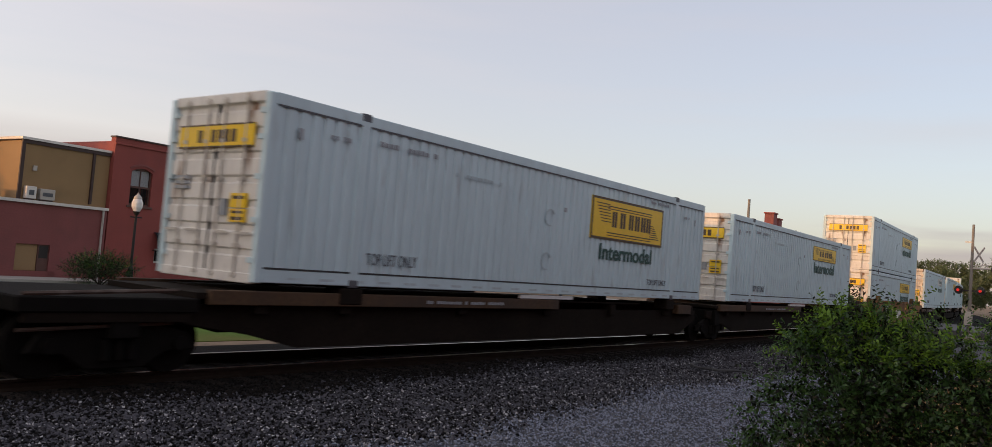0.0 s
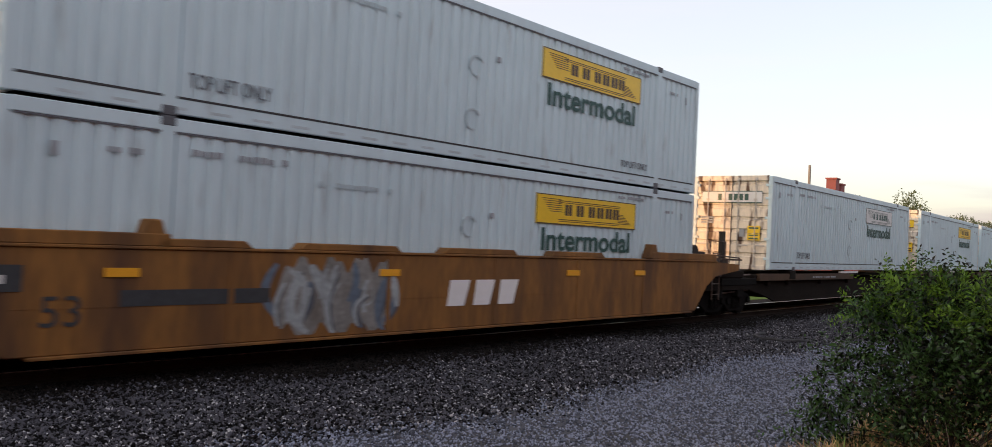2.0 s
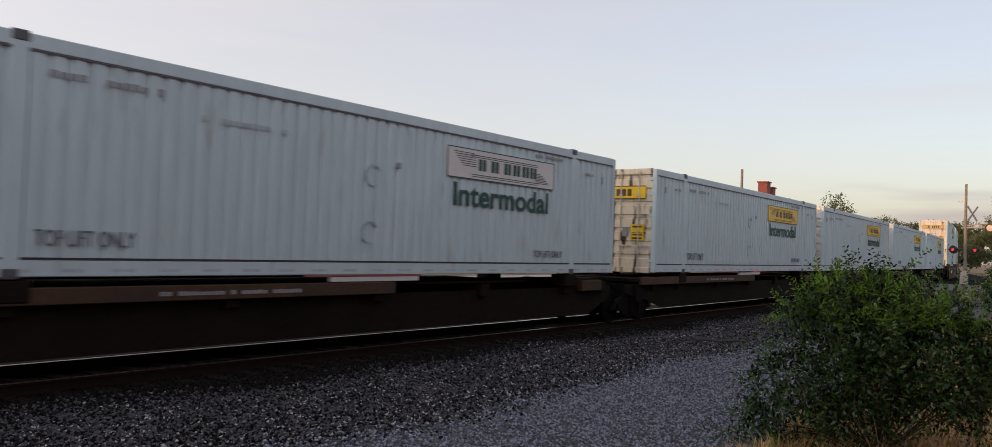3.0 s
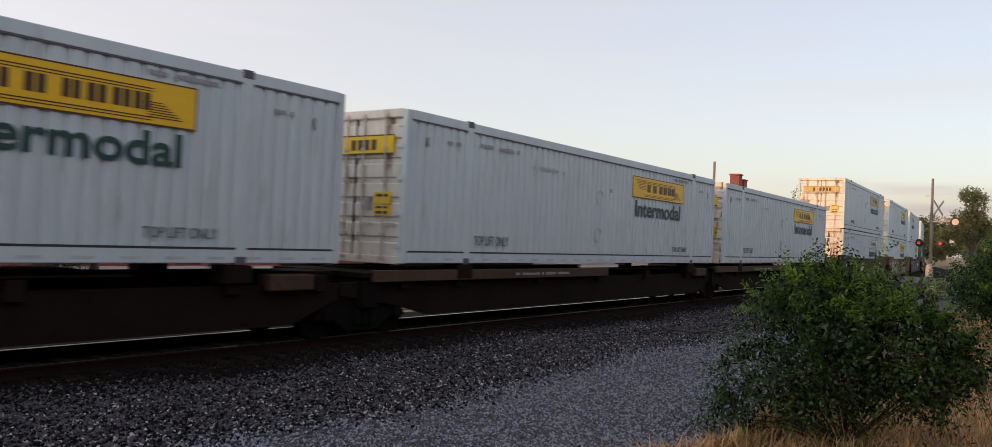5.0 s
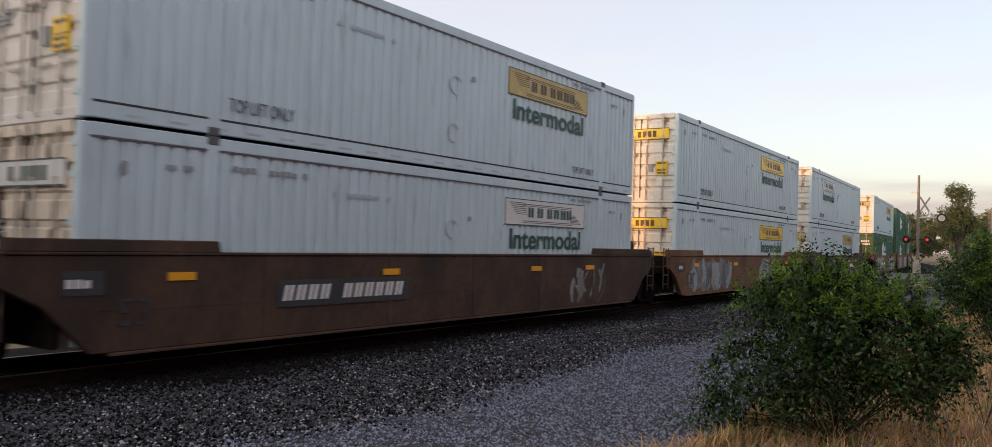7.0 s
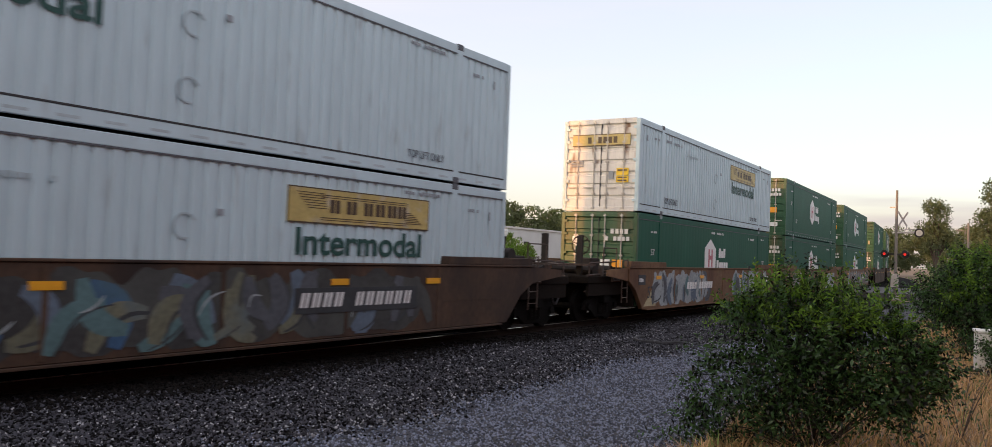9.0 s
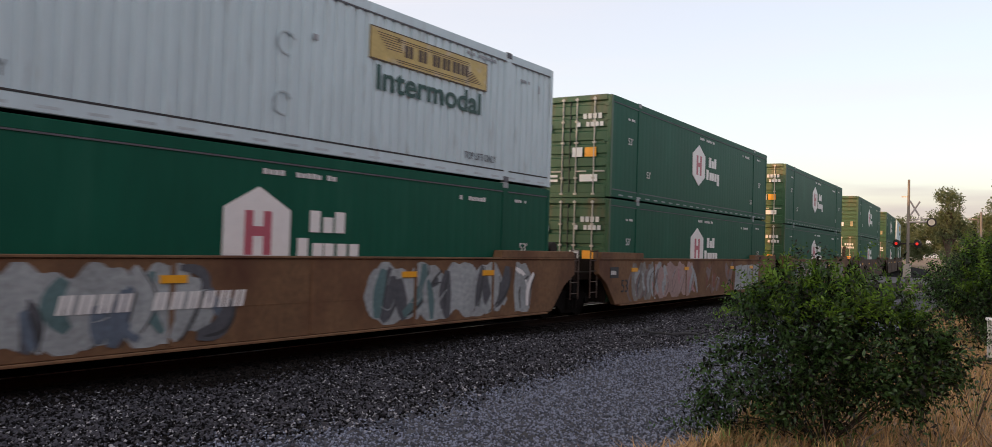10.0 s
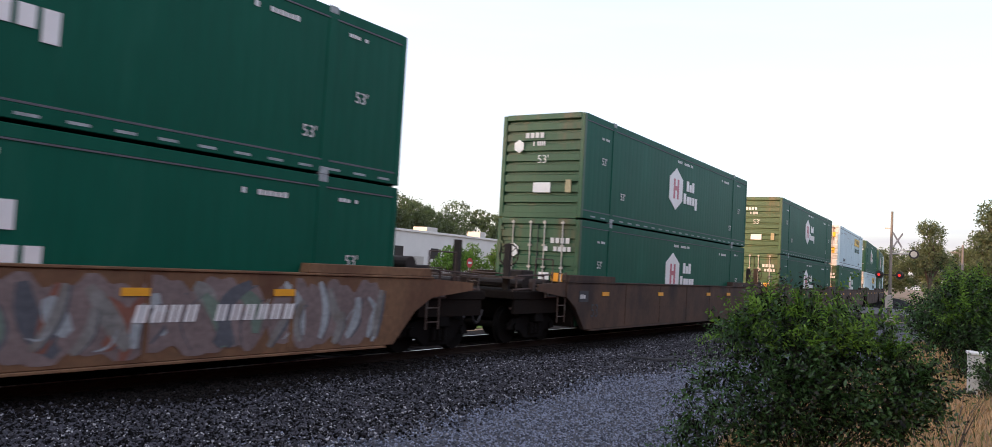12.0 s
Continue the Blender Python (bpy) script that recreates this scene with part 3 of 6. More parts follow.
for side in (-0.7525, 0.7525):
    near = [(side - 0.07, -0.07), (side - 0.07, -0.055), (side - 0.012, -0.03), (side - 0.012, 0.035), (side - 0.037, 0.045), (side - 0.037, 0.075)]
    top = [(side - 0.037, 0.0765), (side - 0.028, 0.08), (side + 0.028, 0.08), (side + 0.037, 0.0765)]
    far = [(2 * side - o, z) for o, z in near]
    rail = strip("rail", [(o, z + SINK) for o, z in near], -60, 300, 2.0, "rail_side", "rusty steel rail with a polished running surface", "rail")
    far_web = strip("rail_web", [(o, z + SINK) for o, z in far[::-1]], -60, 300, 2.0, "rail_side")
    head = strip("rail_head", [(o, z + SINK) for o, z in top], -60, 300, 2.0, "rail")
    for p in (far_web, head):
        p.parent = rail
        del p["kind"]

# sleepers that show in the gaps under the wagons
tie_mesh = mesh_of(boxes((-0.115, 0.115, -1.3, 1.3, -0.22, -0.062)), "tie", 0.012)
for i in range(170):
    tie = new("railway_tie", tie_mesh)
    tie.matrix_basis = on_track(-8 + i * 0.54, 0.0, SINK)
    tagged(tie, "old dark wooden railway tie in ballast", "tie", "railway ties")


def stones(name, n, x0, x1, off0, off1, level, size, material, label, seed, rough_edge=0.0):
    """Loose stones: squashed, jittered octahedra in one mesh."""
    r = np.random.RandomState(seed)
    x = x0 + (x1 - x0) * r.rand(n) ** 1.5
    off = off0 + (off1 - off0) * r.rand(n)
    # a ragged, wavering edge where one kind of stone gives way to the next
    swing = 0.28 * np.sin(x * 0.55) + 0.2 * np.sin(x * 1.37 + 1.0)
    off = off + rough_edge * r.normal(size=n) + swing * (rough_edge > 0.2)
    a = np.arctan(2 * BEND * x)
    px, py = x - off * np.sin(a), MID + BEND * x * x + off * np.cos(a)
    pz = np.interp(off, *level)
    base = np.array([(1, 0, 0), (-1, 0, 0), (0, 1, 0), (0, -1, 0), (0, 0, 0.8), (0, 0, -0.8)], float)
    f = np.array([(0, 2, 4), (2, 1, 4), (1, 3, 4), (3, 0, 4), (2, 0, 5), (1, 2, 5), (3, 1, 5), (0, 3, 5)])
    s = size * (0.55 + 0.9 * r.rand(n))
    v = base[None] * (0.6 + 0.8 * r.rand(n, 6, 3)) + (r.rand(n, 6, 3) - 0.5) * 0.5
    ang = r.rand(n) * 6.283
    tilt = (r.rand(n) - 0.5) * 1.6
    c, sn, ct, st = np.cos(ang), np.sin(ang), np.cos(tilt), np.sin(tilt)
    vx, vy, vz = v[..., 0], v[..., 1], v[..., 2]
    vy, vz = vy * ct[:, None] - vz * st[:, None], vy * st[:, None] + vz * ct[:, None]
    vx, vy = vx * c[:, None] - vy * sn[:, None], vx * sn[:, None] + vy * c[:, None]
    out = np.stack([vx * s[:, None] + px[:, None], vy * s[:, None] + py[:, None], vz * s[:, None] + (pz + s * 0.25)[:, None]], -1)
    me = raw_mesh(out.reshape(-1, 3), (f[None] + 6 * np.arange(n)[:, None, None]).reshape(-1, 3), material)
    return tagged(new(name, me), label, "stones", "", "stuff")


BED = ((-8.6, -7.5, -5.5, -4.9, -2.6, -1.75, 1.75), (-0.345, -0.335, -0.332, -0.338, -0.325, -0.315, -0.315))
# dark strip along the rail: painted train shade besides oil
stones("oil_stained_stones", 16000, 1.5, 40, -2.2, -1.0, BED, 0.022, "shaded_oily_stone", "black stones beside the rail, oil stain and train shade in their colour", 2, 0.12)
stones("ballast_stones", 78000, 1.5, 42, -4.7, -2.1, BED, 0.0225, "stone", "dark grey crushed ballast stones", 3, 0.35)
stones("pale_ballast_stones", 13000, 1.5, 36, -4.9, -2.35, BED, 0.019, "bright_stone", "scattered paler stones among the ballast", 8, 0.3)
stones("gravel_stones", 95000, 1.5, 34, -8.7, -4.9, BED, 0.0145, "pebble", "pale blue-grey gravel stones", 4, 0.35)


# ---- the containers ----
CL, CW, CH = 16.15, 2.59, 2.896
NEAR = -CW / 2


def ribbed_side(y, sign, pitch, depth, z0, z1):
    """A long wall with upright ribs between the corner posts."""
    bm = bmesh.new()
    xs, ds = [], []
    n = int(15.9 / pitch)
    for i in range(n):
        x = -7.95 + i * 15.9 / n
        w = 15.9 / n
        for fx, d in ((0, 0), (0.55, 0), (0.62, depth), (0.93, depth)):
            xs.append(x + fx * w)
            ds.append(d)
    xs.append(7.95)
    ds.append(0)
    lo = [bm.verts.new((x, y - sign * d, z0)) for x, d in zip(xs, ds)]
    hi = [bm.verts.new((x, y - sign * d, z1)) for x, d in zip(xs, ds)]
    for i in range(len(xs) - 1):
        bm.faces.new((lo[i], lo[i + 1], hi[i + 1], hi[i]))
    return bm


def bars(x, z, w, h, n, y, seed=0, gap=0.25):
    """A row of plain upright dashes that stands for small writing, on the near side."""
    r = random.Random(seed)
    bm = bmesh.new()
    step = w / n
    for i in range(n):
        if r.random() < 0.12:
            continue
        box(bm, x + i * step, x + (i + 1 - gap) * step, y - 0.003, y, z, z + h * (0.8 + 0.2 * r.random()))
    return bm


def end_bars(y, z, w, h, n, x, seed=0):
    r = random.Random(seed)
    bm = bmesh.new()
    step = w / n
    for i in range(n):
        if r.random() < 0.12:
            continue
        box(bm, x - 0.003, x, y + i * step, y + (i + 0.72) * step, z, z + h)
    return bm


def panel_marks(x0, x1, z0, z1, y):
    """The sign's emblem as plain shapes: a scroll of thin lines and blocky bars between."""
    w, h = x1 - x0, z1 - z0
    lines, blocks = bmesh.new(), bmesh.new()
    for i in range(7):
        z = z0 + h * (0.84 - 0.07 * i)
        box(lines, x0 + w * (0.05 + 0.012 * i), x0 + w * (0.22 + 0.004 * i), y - 0.003, y, z, z + h * 0.022)
        z = z0 + h * (0.50 - 0.055 * i)
        box(lines, x0 + w * 0.80, x0 + w * (0.86 + 0.014 * i), y - 0.003, y, z, z + h * 0.022)
    for z in (0.80, 0.16):
        box(lines, x0 + w * 0.2, x0 + w * 0.82, y - 0.003, y, z0 + h * z, z0 + h * (z + 0.025))
        box(lines, x0 + w * 0.2, x0 + w * 0.82, y - 0.003, y, z0 + h * (z - 0.06), z0 + h * (z - 0.04))
    for bx, bw in ((0.26, 0.07), (0.37, 0.075), (0.49, 0.07), (0.575, 0.075), (0.665, 0.075), (0.745, 0.07)):
        zb, zt = z0 + h * 0.32, z0 + h * 0.70
        box(blocks, x0 + w * bx, x0 + w * (bx + bw * 0.42), y - 0.003, y, zb, zt)
        box(blocks, x0 + w * (bx + bw * 0.52), x0 + w * (bx + bw * 0.92), y - 0.003, y, zb, zt)
    return lines, blocks


def end_frame(parent, x, s, colour, door):
    """Corner posts, header and sill of one end; s is the way it faces."""
    for y in (NEAR, -NEAR - 0.13):
        part("corner_post", boxes((min(x, x - s * 0.13), max(x, x - s * 0.13), y, y + 0.13, 0.02, CH - 0.02)), colour, parent, bevel=0.012)
    part("header", boxes((min(x, x - s * 0.11), max(x, x - s * 0.11), NEAR + 0.13, -NEAR - 0.13, CH - 0.16, CH)), door, parent, bevel=0.01)
    part("sill", boxes((min(x, x - s * 0.11), max(x, x - s * 0.11), NEAR + 0.13, -NEAR - 0.13, 0.0, 0.15)), door, parent, bevel=0.01)


def door_leaf(y0, y1, z0, z1, x, n=7, deep=0.035):
    """A door with raised flats and sunk cross channels, facing -x."""
    bm = bmesh.new()
    zs, ds = [z0], [0.0]
    step = (z1 - z0) / n
    for i in range(n):
        b = z0 + i * step
        zs += [b + step * 0.62, b + step * 0.70, b + step * 0.92, b + step]
        ds += [0.0, deep, deep, 0.0]
    a = [bm.verts.new((x + d, y0, z)) for z, d in zip(zs, ds)]
    c = [bm.verts.new((x + d, y1, z)) for z, d in zip(zs, ds)]
    for i in range(len(zs) - 1):
        bm.faces.new((a[i], a[i + 1], c[i + 1], c[i]))
    box(bm, x + deep + 0.005, x + deep + 0.025, y0, y1, z0, z1)
    return bm


def container(name, base, door, sign, border, marks, writing, hub, label, closed=False, dark_gap=True, reverse=False):
    """A 53 foot container. sign: material of the side panel; hub: the plain badge with bars in its place."""
    t = thing(name, pose(0, 0, 0), label, "container", "containers on the train")
    x0, x1 = -CL / 2, CL / 2
    depth = 0.002 if hub else 0.034
    pitch = 0.30 if hub else 0.245
    side = ribbed_side(NEAR + 0.012, -1, pitch, depth * 0.85, 0.24, CH - 0.2)
    part("side_panel", side, base, t)
    part("side_panel", ribbed_side(-NEAR - 0.012, 1, 0.6, 0.02, 0.24, CH - 0.2), base, t)
    part("roof", boxes((x0 + 0.1, x1 - 0.1, NEAR + 0.06, -NEAR - 0.06, CH - 0.07, CH - 0.03)), base, t)
    part("floor", boxes((x0 + 0.1, x1 - 0.1, NEAR + 0.06, -NEAR - 0.06, 0.1, 0.14)), "seal", t)
    for y, s in ((NEAR, 1), (-NEAR, -1)):
        ya, yb = min(y, y + s * 0.07), max(y, y + s * 0.07)
        part("top_rail", boxes((x0 + 0.13, x1 - 0.13, ya, yb, CH - 0.19, CH - 0.012)), base, t, bevel=0.01)
        part("bottom_rail", boxes((x0 + 0.13, x1 - 0.13, ya, yb, 0.03, 0.235)), base, t, bevel=0.01)
    # rails' gap shadows painted as dark strips; small drain slots, shaded grey on white
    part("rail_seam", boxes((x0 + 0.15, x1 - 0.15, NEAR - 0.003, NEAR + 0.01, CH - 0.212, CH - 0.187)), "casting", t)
    part("rail_seam", boxes((x0 + 0.15, x1 - 0.15, NEAR - 0.003, NEAR + 0.01, 0.233, 0.262)), "seal" if dark_gap else "casting", t)
    slots = bmesh.new()
    for i in range(24):
        x = x0 + 0.6 + i * 0.65
        box(slots, x, x + 0.3, NEAR - 0.002, NEAR + 0.002, 0.085, 0.125)
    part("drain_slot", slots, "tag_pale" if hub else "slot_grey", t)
    for x in (-6.1, 6.1):
        part("lifting_post", boxes((x - 0.1, x + 0.1, NEAR - 0.004, NEAR + 0.05, 0.03, CH - 0.01)), base, t, bevel=0.006)
        for z in (0.0, CH - 0.12):
            part("corner_casting", boxes((x - 0.1, x + 0.1, NEAR - 0.012, NEAR + 0.1, z, z + 0.13)), "tag_pale" if hub else "casting", t, "steel lifting casting", bevel=0.01)
    # ends
    end_frame(t, x0, -1, base if not hub else "door_green", door)
    end_frame(t, x1, 1, base, base)
    part("front_wall", boxes((x1 - 0.06, x1 - 0.03, NEAR + 0.1, -NEAR - 0.1, 0.12, CH - 0.12)), base, t)
    if closed:
        bm = door_leaf(NEAR + 0.13, -NEAR - 0.13, 0.15, CH - 0.16, x0 + 0.03, 9, 0.085)
        part("end_wall", bm, door, t, "ribbed closed end wall")
        part("label_plate", boxes((x0 - 0.006, x0 + 0.03, -0.32, 0.22, 0.70, 0.98)), "white_film", t)
        part("label_plate", boxes((x0 - 0.006, x0 + 0.03, -0.95, -0.78, 0.70, 1.05)), "tag_cream", t)
        part("length_number", words("53'", 0.22, "pale"), "pale", t, at=pose(x0 - 0.012, 0.12, 1.52, 0, 0, -90))
    else:
        for s in (-1, 1):
            ya, yb = (NEAR + 0.13, -0.012) if s < 0 else (0.012, -NEAR - 0.13)
            d = part("door", door_leaf(ya, yb, 0.15, CH - 0.16, x0 + 0.03), door, t, "ribbed steel cargo door")
            part("door_seal", boxes((x0 + 0.015, x0 + 0.05, -0.012 if s < 0 else 0.0, 0.0 if s < 0 else 0.012, 0.15, CH - 0.16)), "seal", d)
            for k, yr in enumerate((0.22, 0.78)):
                y = s * yr
                bm = bmesh.new()
                tube(bm, (x0 - 0.005, y, 0.08), (x0 - 0.005, y, CH - 0.06), 0.02, sides=6)
                rod = part("lock_rod", bm, "rod", d)
                part("handle", boxes((x0 - 0.03, x0 - 0.012, min(y, y + s * 0.34), max(y, y + s * 0.34), 0.72, 0.76)), "rod", rod)
                for z in (0.1, 0.55, 1.55, 2.15, CH - 0.12):
                    part("keeper", boxes((x0 - 0.03, x0 + 0.03, y - 0.05, y + 0.05, z - 0.025, z + 0.03)), "rod", rod)
            for z in (0.35, 0.95, 1.6, 2.2, 2.6):
                part("hinge", boxes((x0 - 0.015, x0 + 0.06, s * 1.16 - 0.07, s * 1.16 + 0.07, z - 0.04, z + 0.04)), base if not hub else "door_green", d)
    # signs on the near side
    if hub:
        # a white six-sided badge with red bars, and plain white bars beside it
        cx, cz, r = -0.80, 1.58, 0.68
        bm = bmesh.new()
        prism(bm, [(cx, cz + r * 1.05), (cx + r * 0.95, cz + r * 0.55), (cx + r * 0.95, cz - r * 0.55), (cx, cz - r * 1.05), (cx - r * 0.95, cz - r * 0.55), (cx - r * 0.95, cz + r * 0.55)], NEAR - 0.006, NEAR + 0.02)
        badge = part("badge", bm, "white_film", t, "white six-sided badge")
        part("badge_bar", boxes((cx - 0.26, cx - 0.10, NEAR - 0.010, NEAR, cz - 0.34, cz + 0.34), (cx + 0.10, cx + 0.26, NEAR - 0.010, NEAR, cz - 0.34, cz + 0.34), (cx - 0.1, cx + 0.1, NEAR - 0.010, NEAR, cz - 0.05, cz + 0.10)), "red_film", badge)
        bm = bmesh.new()
        for bx, z0, z1 in ((0.28, 1.62, 1.98), (0.58, 1.62, 1.88), (0.86, 1.62, 1.98), (0.02, 1.16, 1.52), (0.36, 1.16, 1.44), (0.62, 1.16, 1.44), (0.92, 1.16, 1.44), (1.22, 1.02, 1.44)):
            box(bm, bx, bx + 0.22, NEAR - 0.005, NEAR + 0.02, z0, z1)
        part("lettering_block", bm, "white_film", t)
        part("small_writing", bars(-0.74, 2.5, 1.6, 0.09, 14, NEAR - 0.001, 1), "pale", t)
        part("small_writing", bars(4.4, 2.42, 0.95, 0.09, 9, NEAR - 0.001, 2), "pale", t)
        part("small_writing", bars(6.5, 2.48, 0.5, 0.07, 5, NEAR - 0.005, 3), "pale", t)
        part("small_writing", bars(-6.95, 2.3, 0.5, 0.07, 6, NEAR - 0.005, 4), "pale", t)
        for x, z in ((-6.9, 1.6), (-5.5, 0.74), (5.55, 0.58), (6.75, 1.36)):
            part("length_number", words("53'", 0.2, "pale"), "pale", t, at=pose(x, NEAR - 0.005, z))
        dy = -1.0 if not closed else -0.05
        part("door_writing", end_bars(dy, 2.22, 0.62, 0.15, 4, x0 - 0.014, 5), "pale", t)
        part("door_writing", end_bars(dy - 0.05, 2.0, 0.85 if not closed else 0.4, 0.13, 6, x0 - 0.014, 6), "pale", t)
        if not closed:
            part("door_label", boxes((x0 - 0.012, x0 - 0.002, -0.85, -0.5, 1.15, 1.42)), "orange_film", t)
            part("door_label", boxes((x0 - 0.012, x0 - 0.002, -0.42, -0.1, 1.15, 1.42)), "white_film", t)
            part("door_label", boxes((x0 - 0.012, x0 - 0.002, 0.35, 0.9, 0.45, 0.52), (x0 - 0.012, x0 - 0.002, 0.35, 0.9, 0.58, 0.65), (x0 - 0.012, x0 - 0.002, -0.9, -0.35, 0.45, 0.65)), "white_film", t)
        bm = bmesh.new()
        prism(bm, [(0.72 + 0.17 * math.cos(a), 2.05 + 0.19 * math.sin(a)) for a in (math.pi / 6 + k * math.pi / 3 for k in range(6))], -0.006, 0.006)
        me = mesh_of(bm, "white_film")
        part("door_badge", me, None, t, at=Matrix.Translation((x0 - 0.01, 1.45, -0.05)) @ Matrix.Rotation(-math.pi / 2, 4, "Z"))
    else:
        sx0, sx1, sz0, sz1 = (1.42, 5.24, 1.42, 2.44) if border > 0.03 else (1.55, 5.24, 1.88, 2.48)
        flip = -6.79 if reverse else 0.0
        sx0, sx1 = sx0 + flip, sx1 + flip
        part("sign_panel", boxes((sx0, sx1, NEAR - 0.006, NEAR + 0.03, sz0, sz1)), sign, t, "sign panel with an emblem of plain bars")
        b = border
        part("sign_border", boxes((sx0, sx1, NEAR - 0.009, NEAR, sz1 - b, sz1), (sx0, sx1, NEAR - 0.009, NEAR, sz0, sz0 + b), (sx0, sx0 + b, NEAR - 0.009, NEAR, sz0 + b, sz1 - b), (sx1 - b, sx1, NEAR - 0.009, NEAR, sz0 + b, sz1 - b)), marks, t)
        lines, blocks = panel_marks(sx0, sx1, sz0, sz1, NEAR - 0.007)
        part("emblem_line", lines, marks, t)
        part("emblem_bar", blocks, marks, t)
        bold = border > 0.03
        part("lettering", words("Intermodal", 0.37 if bold else 0.44, writing, width=2.8 if bold else 3.28, fat=0.012), writing, t, at=pose((1.9 if bold else 1.76) + flip, NEAR - 0.004, 0.94 if bold else 1.36))
        part("lettering", words("TOP LIFT ONLY", 0.2, "stencil", width=1.25), "stencil", t, at=pose(-5.85, NEAR - 0.004, 0.40))
        part("lettering", words("TOP LIFT ONLY", 0.15, "stencil", width=1.15), "stencil", t, at=pose(4.52, NEAR - 0.004, 0.38))
        part("small_writing", bars(-5.75, 2.42, 1.5, 0.09, 13, NEAR - 0.001, 1), "grey_ink", t)
        part("small_writing", bars(-3.7, 2.18, 1.5, 0.08, 14, NEAR - 0.001, 2), "faint_ink", t)
        part("small_writing", bars(4.5, 2.56, 1.1, 0.07, 11, NEAR - 0.001, 3), "grey_ink", t)
        part("small_writing", bars(-6.85, 2.36, 0.45, 0.08, 5, NEAR - 0.001, 4), "grey_ink", t)
        part("small_writing", bars(6.6, 2.34, 0.4, 0.07, 5, NEAR - 0.001, 5), "grey_ink", t)
        for px, pz in ((-0.35, 1.72), (-0.4, 0.75)):
            ring = bmesh.new()
            for k in range(9):
                a0, a1 = 0.5 + k * 0.5, 1.0 + k * 0.5
                q = [(px + r * math.cos(a), pz + r * math.sin(a)) for r, a in ((0.17, a0), (0.20, a0), (0.20, a1), (0.17, a1))]
                prism(ring, q, NEAR - 0.004, NEAR + 0.01)
            part("scuff_mark", ring, "faint_ink", t)
        part("scuff_mark", boxes((-7.5, -7.42, NEAR - 0.004, NEAR + 0.01, 2.25, 2.42), (0.2, 0.3, NEAR - 0.004, NEAR + 0.01, 1.9, 2.0), (7.4, 7.44, NEAR - 0.004, NEAR + 0.01, 2.2, 2.38)), "grey_ink", t)
        if closed:
            return t
        yellow = sign if sign != "pale" else "pale"
        part("door_sign", boxes((x0 - 0.014, x0 + 0.02, -0.98, 0.98, 2.05, 2.42)), yellow, t)
        part("door_sign_border", boxes((x0 - 0.017, x0, -0.98, 0.98, 2.395, 2.42), (x0 - 0.017, x0, -0.98, 0.98, 2.05, 2.075)), marks, t)
        part("door_writing", end_bars(-0.55, 2.13, 1.05, 0.2, 6, x0 - 0.014, 6), marks, t)
        part("door_label", boxes((x0 - 0.014, x0 + 0.02, -0.95, -0.55, 1.12, 1.34), (x0 - 0.014, x0 + 0.02, -0.95, -0.55, 0.9, 1.1)), "yellow", t)
        part("door_label", boxes((x0 - 0.017, x0, -0.9, -0.6, 0.93, 0.98), (x0 - 0.017, x0, -0.9, -0.6, 1.03, 1.07), (x0 - 0.017, x0, -0.9, -0.6, 1.25, 1.3)), marks, t)
        part("door_label", boxes((x0 - 0.014, x0 + 0.02, 0.6, 1.0, 1.4, 1.45), (x0 - 0.014, x0 + 0.02, 0.6, 1.0, 1.48, 1.53), (x0 - 0.014, x0 + 0.02, 0.6, 1.0, 1.56, 1.61), (x0 - 0.014, x0 + 0.02, -0.45, -0.3, 1.0, 1.25)), "grey_ink", t)
    return t


CONTAINER_KINDS = {
    "bold": ("white_container", "white", "door_white", "yellow", 0.055, "brown_ink", "dark_green", False, "white ribbed container with a black-edged yellow sign"),
    "yellow": ("white_container", "white", "door_white", "yellow", 0.02, "brown_ink", "dark_green", False, "white ribbed container with a yellow sign panel"),
    "rusty": ("white_container", "white", "rusty_door", "yellow", 0.02, "brown_ink", "dark_green", False, "white ribbed container with rust-streaked doors and yellow sign"),
    "pale": ("white_container", "white", "rusty_door", "pale", 0.02, "dark_green", "dark_green", False, "white ribbed container with a pale outlined sign"),
    "faded": ("white_container", "white", "door_white", "faded", 0.02, "brown_ink", "dark_green", False, "white ribbed container with a faded tan sign"),
    "pale_back": ("white_container", "white", "door_white", "pale", 0.02, "dark_green", "dark_green", False, "white ribbed container with pale sign, its closed end forward"),
    "green": ("green_container", "green", "door_green", "green", 0.0, "ink", "ink", True, "dark green container with a white six-sided badge"),
    "green_end": ("green_container", "green", "door_green", "green", 0.0, "ink", "ink", True, "dark green container with badge, its closed end forward"),
}
MADE = {}
MOVING = []


def add_container(kind, a, z):
    if kind not in MADE:
        MADE[kind] = container(*CONTAINER_KINDS[kind], closed=kind in ("green_end", "pale_back"), reverse=kind == "pale_back", dark_gap=kind not in ("green", "green_end"))
        ob = MADE[kind]
    else:
        ob = copy_thing(MADE[kind], pose(0, 0, 0))
    MOVING.append((ob, a + CL / 2, z))
    return ob


# ---- unseen plain walls, added beside and behind the eye to block light ----
tagged(new("wall_west", mesh_of(boxes((-75, -1.5, 24, 24.5, -0.36, 12.5)), "brick_low")), "unseen plain wall added to keep sun off the near train", "wall", "", "structure")
tagged(new("wall_south", mesh_of(boxes((-60, 70, -13.5, -13, -0.36, 9.5)), "brick_low")), "unseen plain wall added behind the eye to cut low skylight", "wall", "", "structure")


# ---- the brick gallery beyond the track ----
TURN = 4.5
FRONT = pose(17.9, 35.3, 0, 0, 0, TURN)


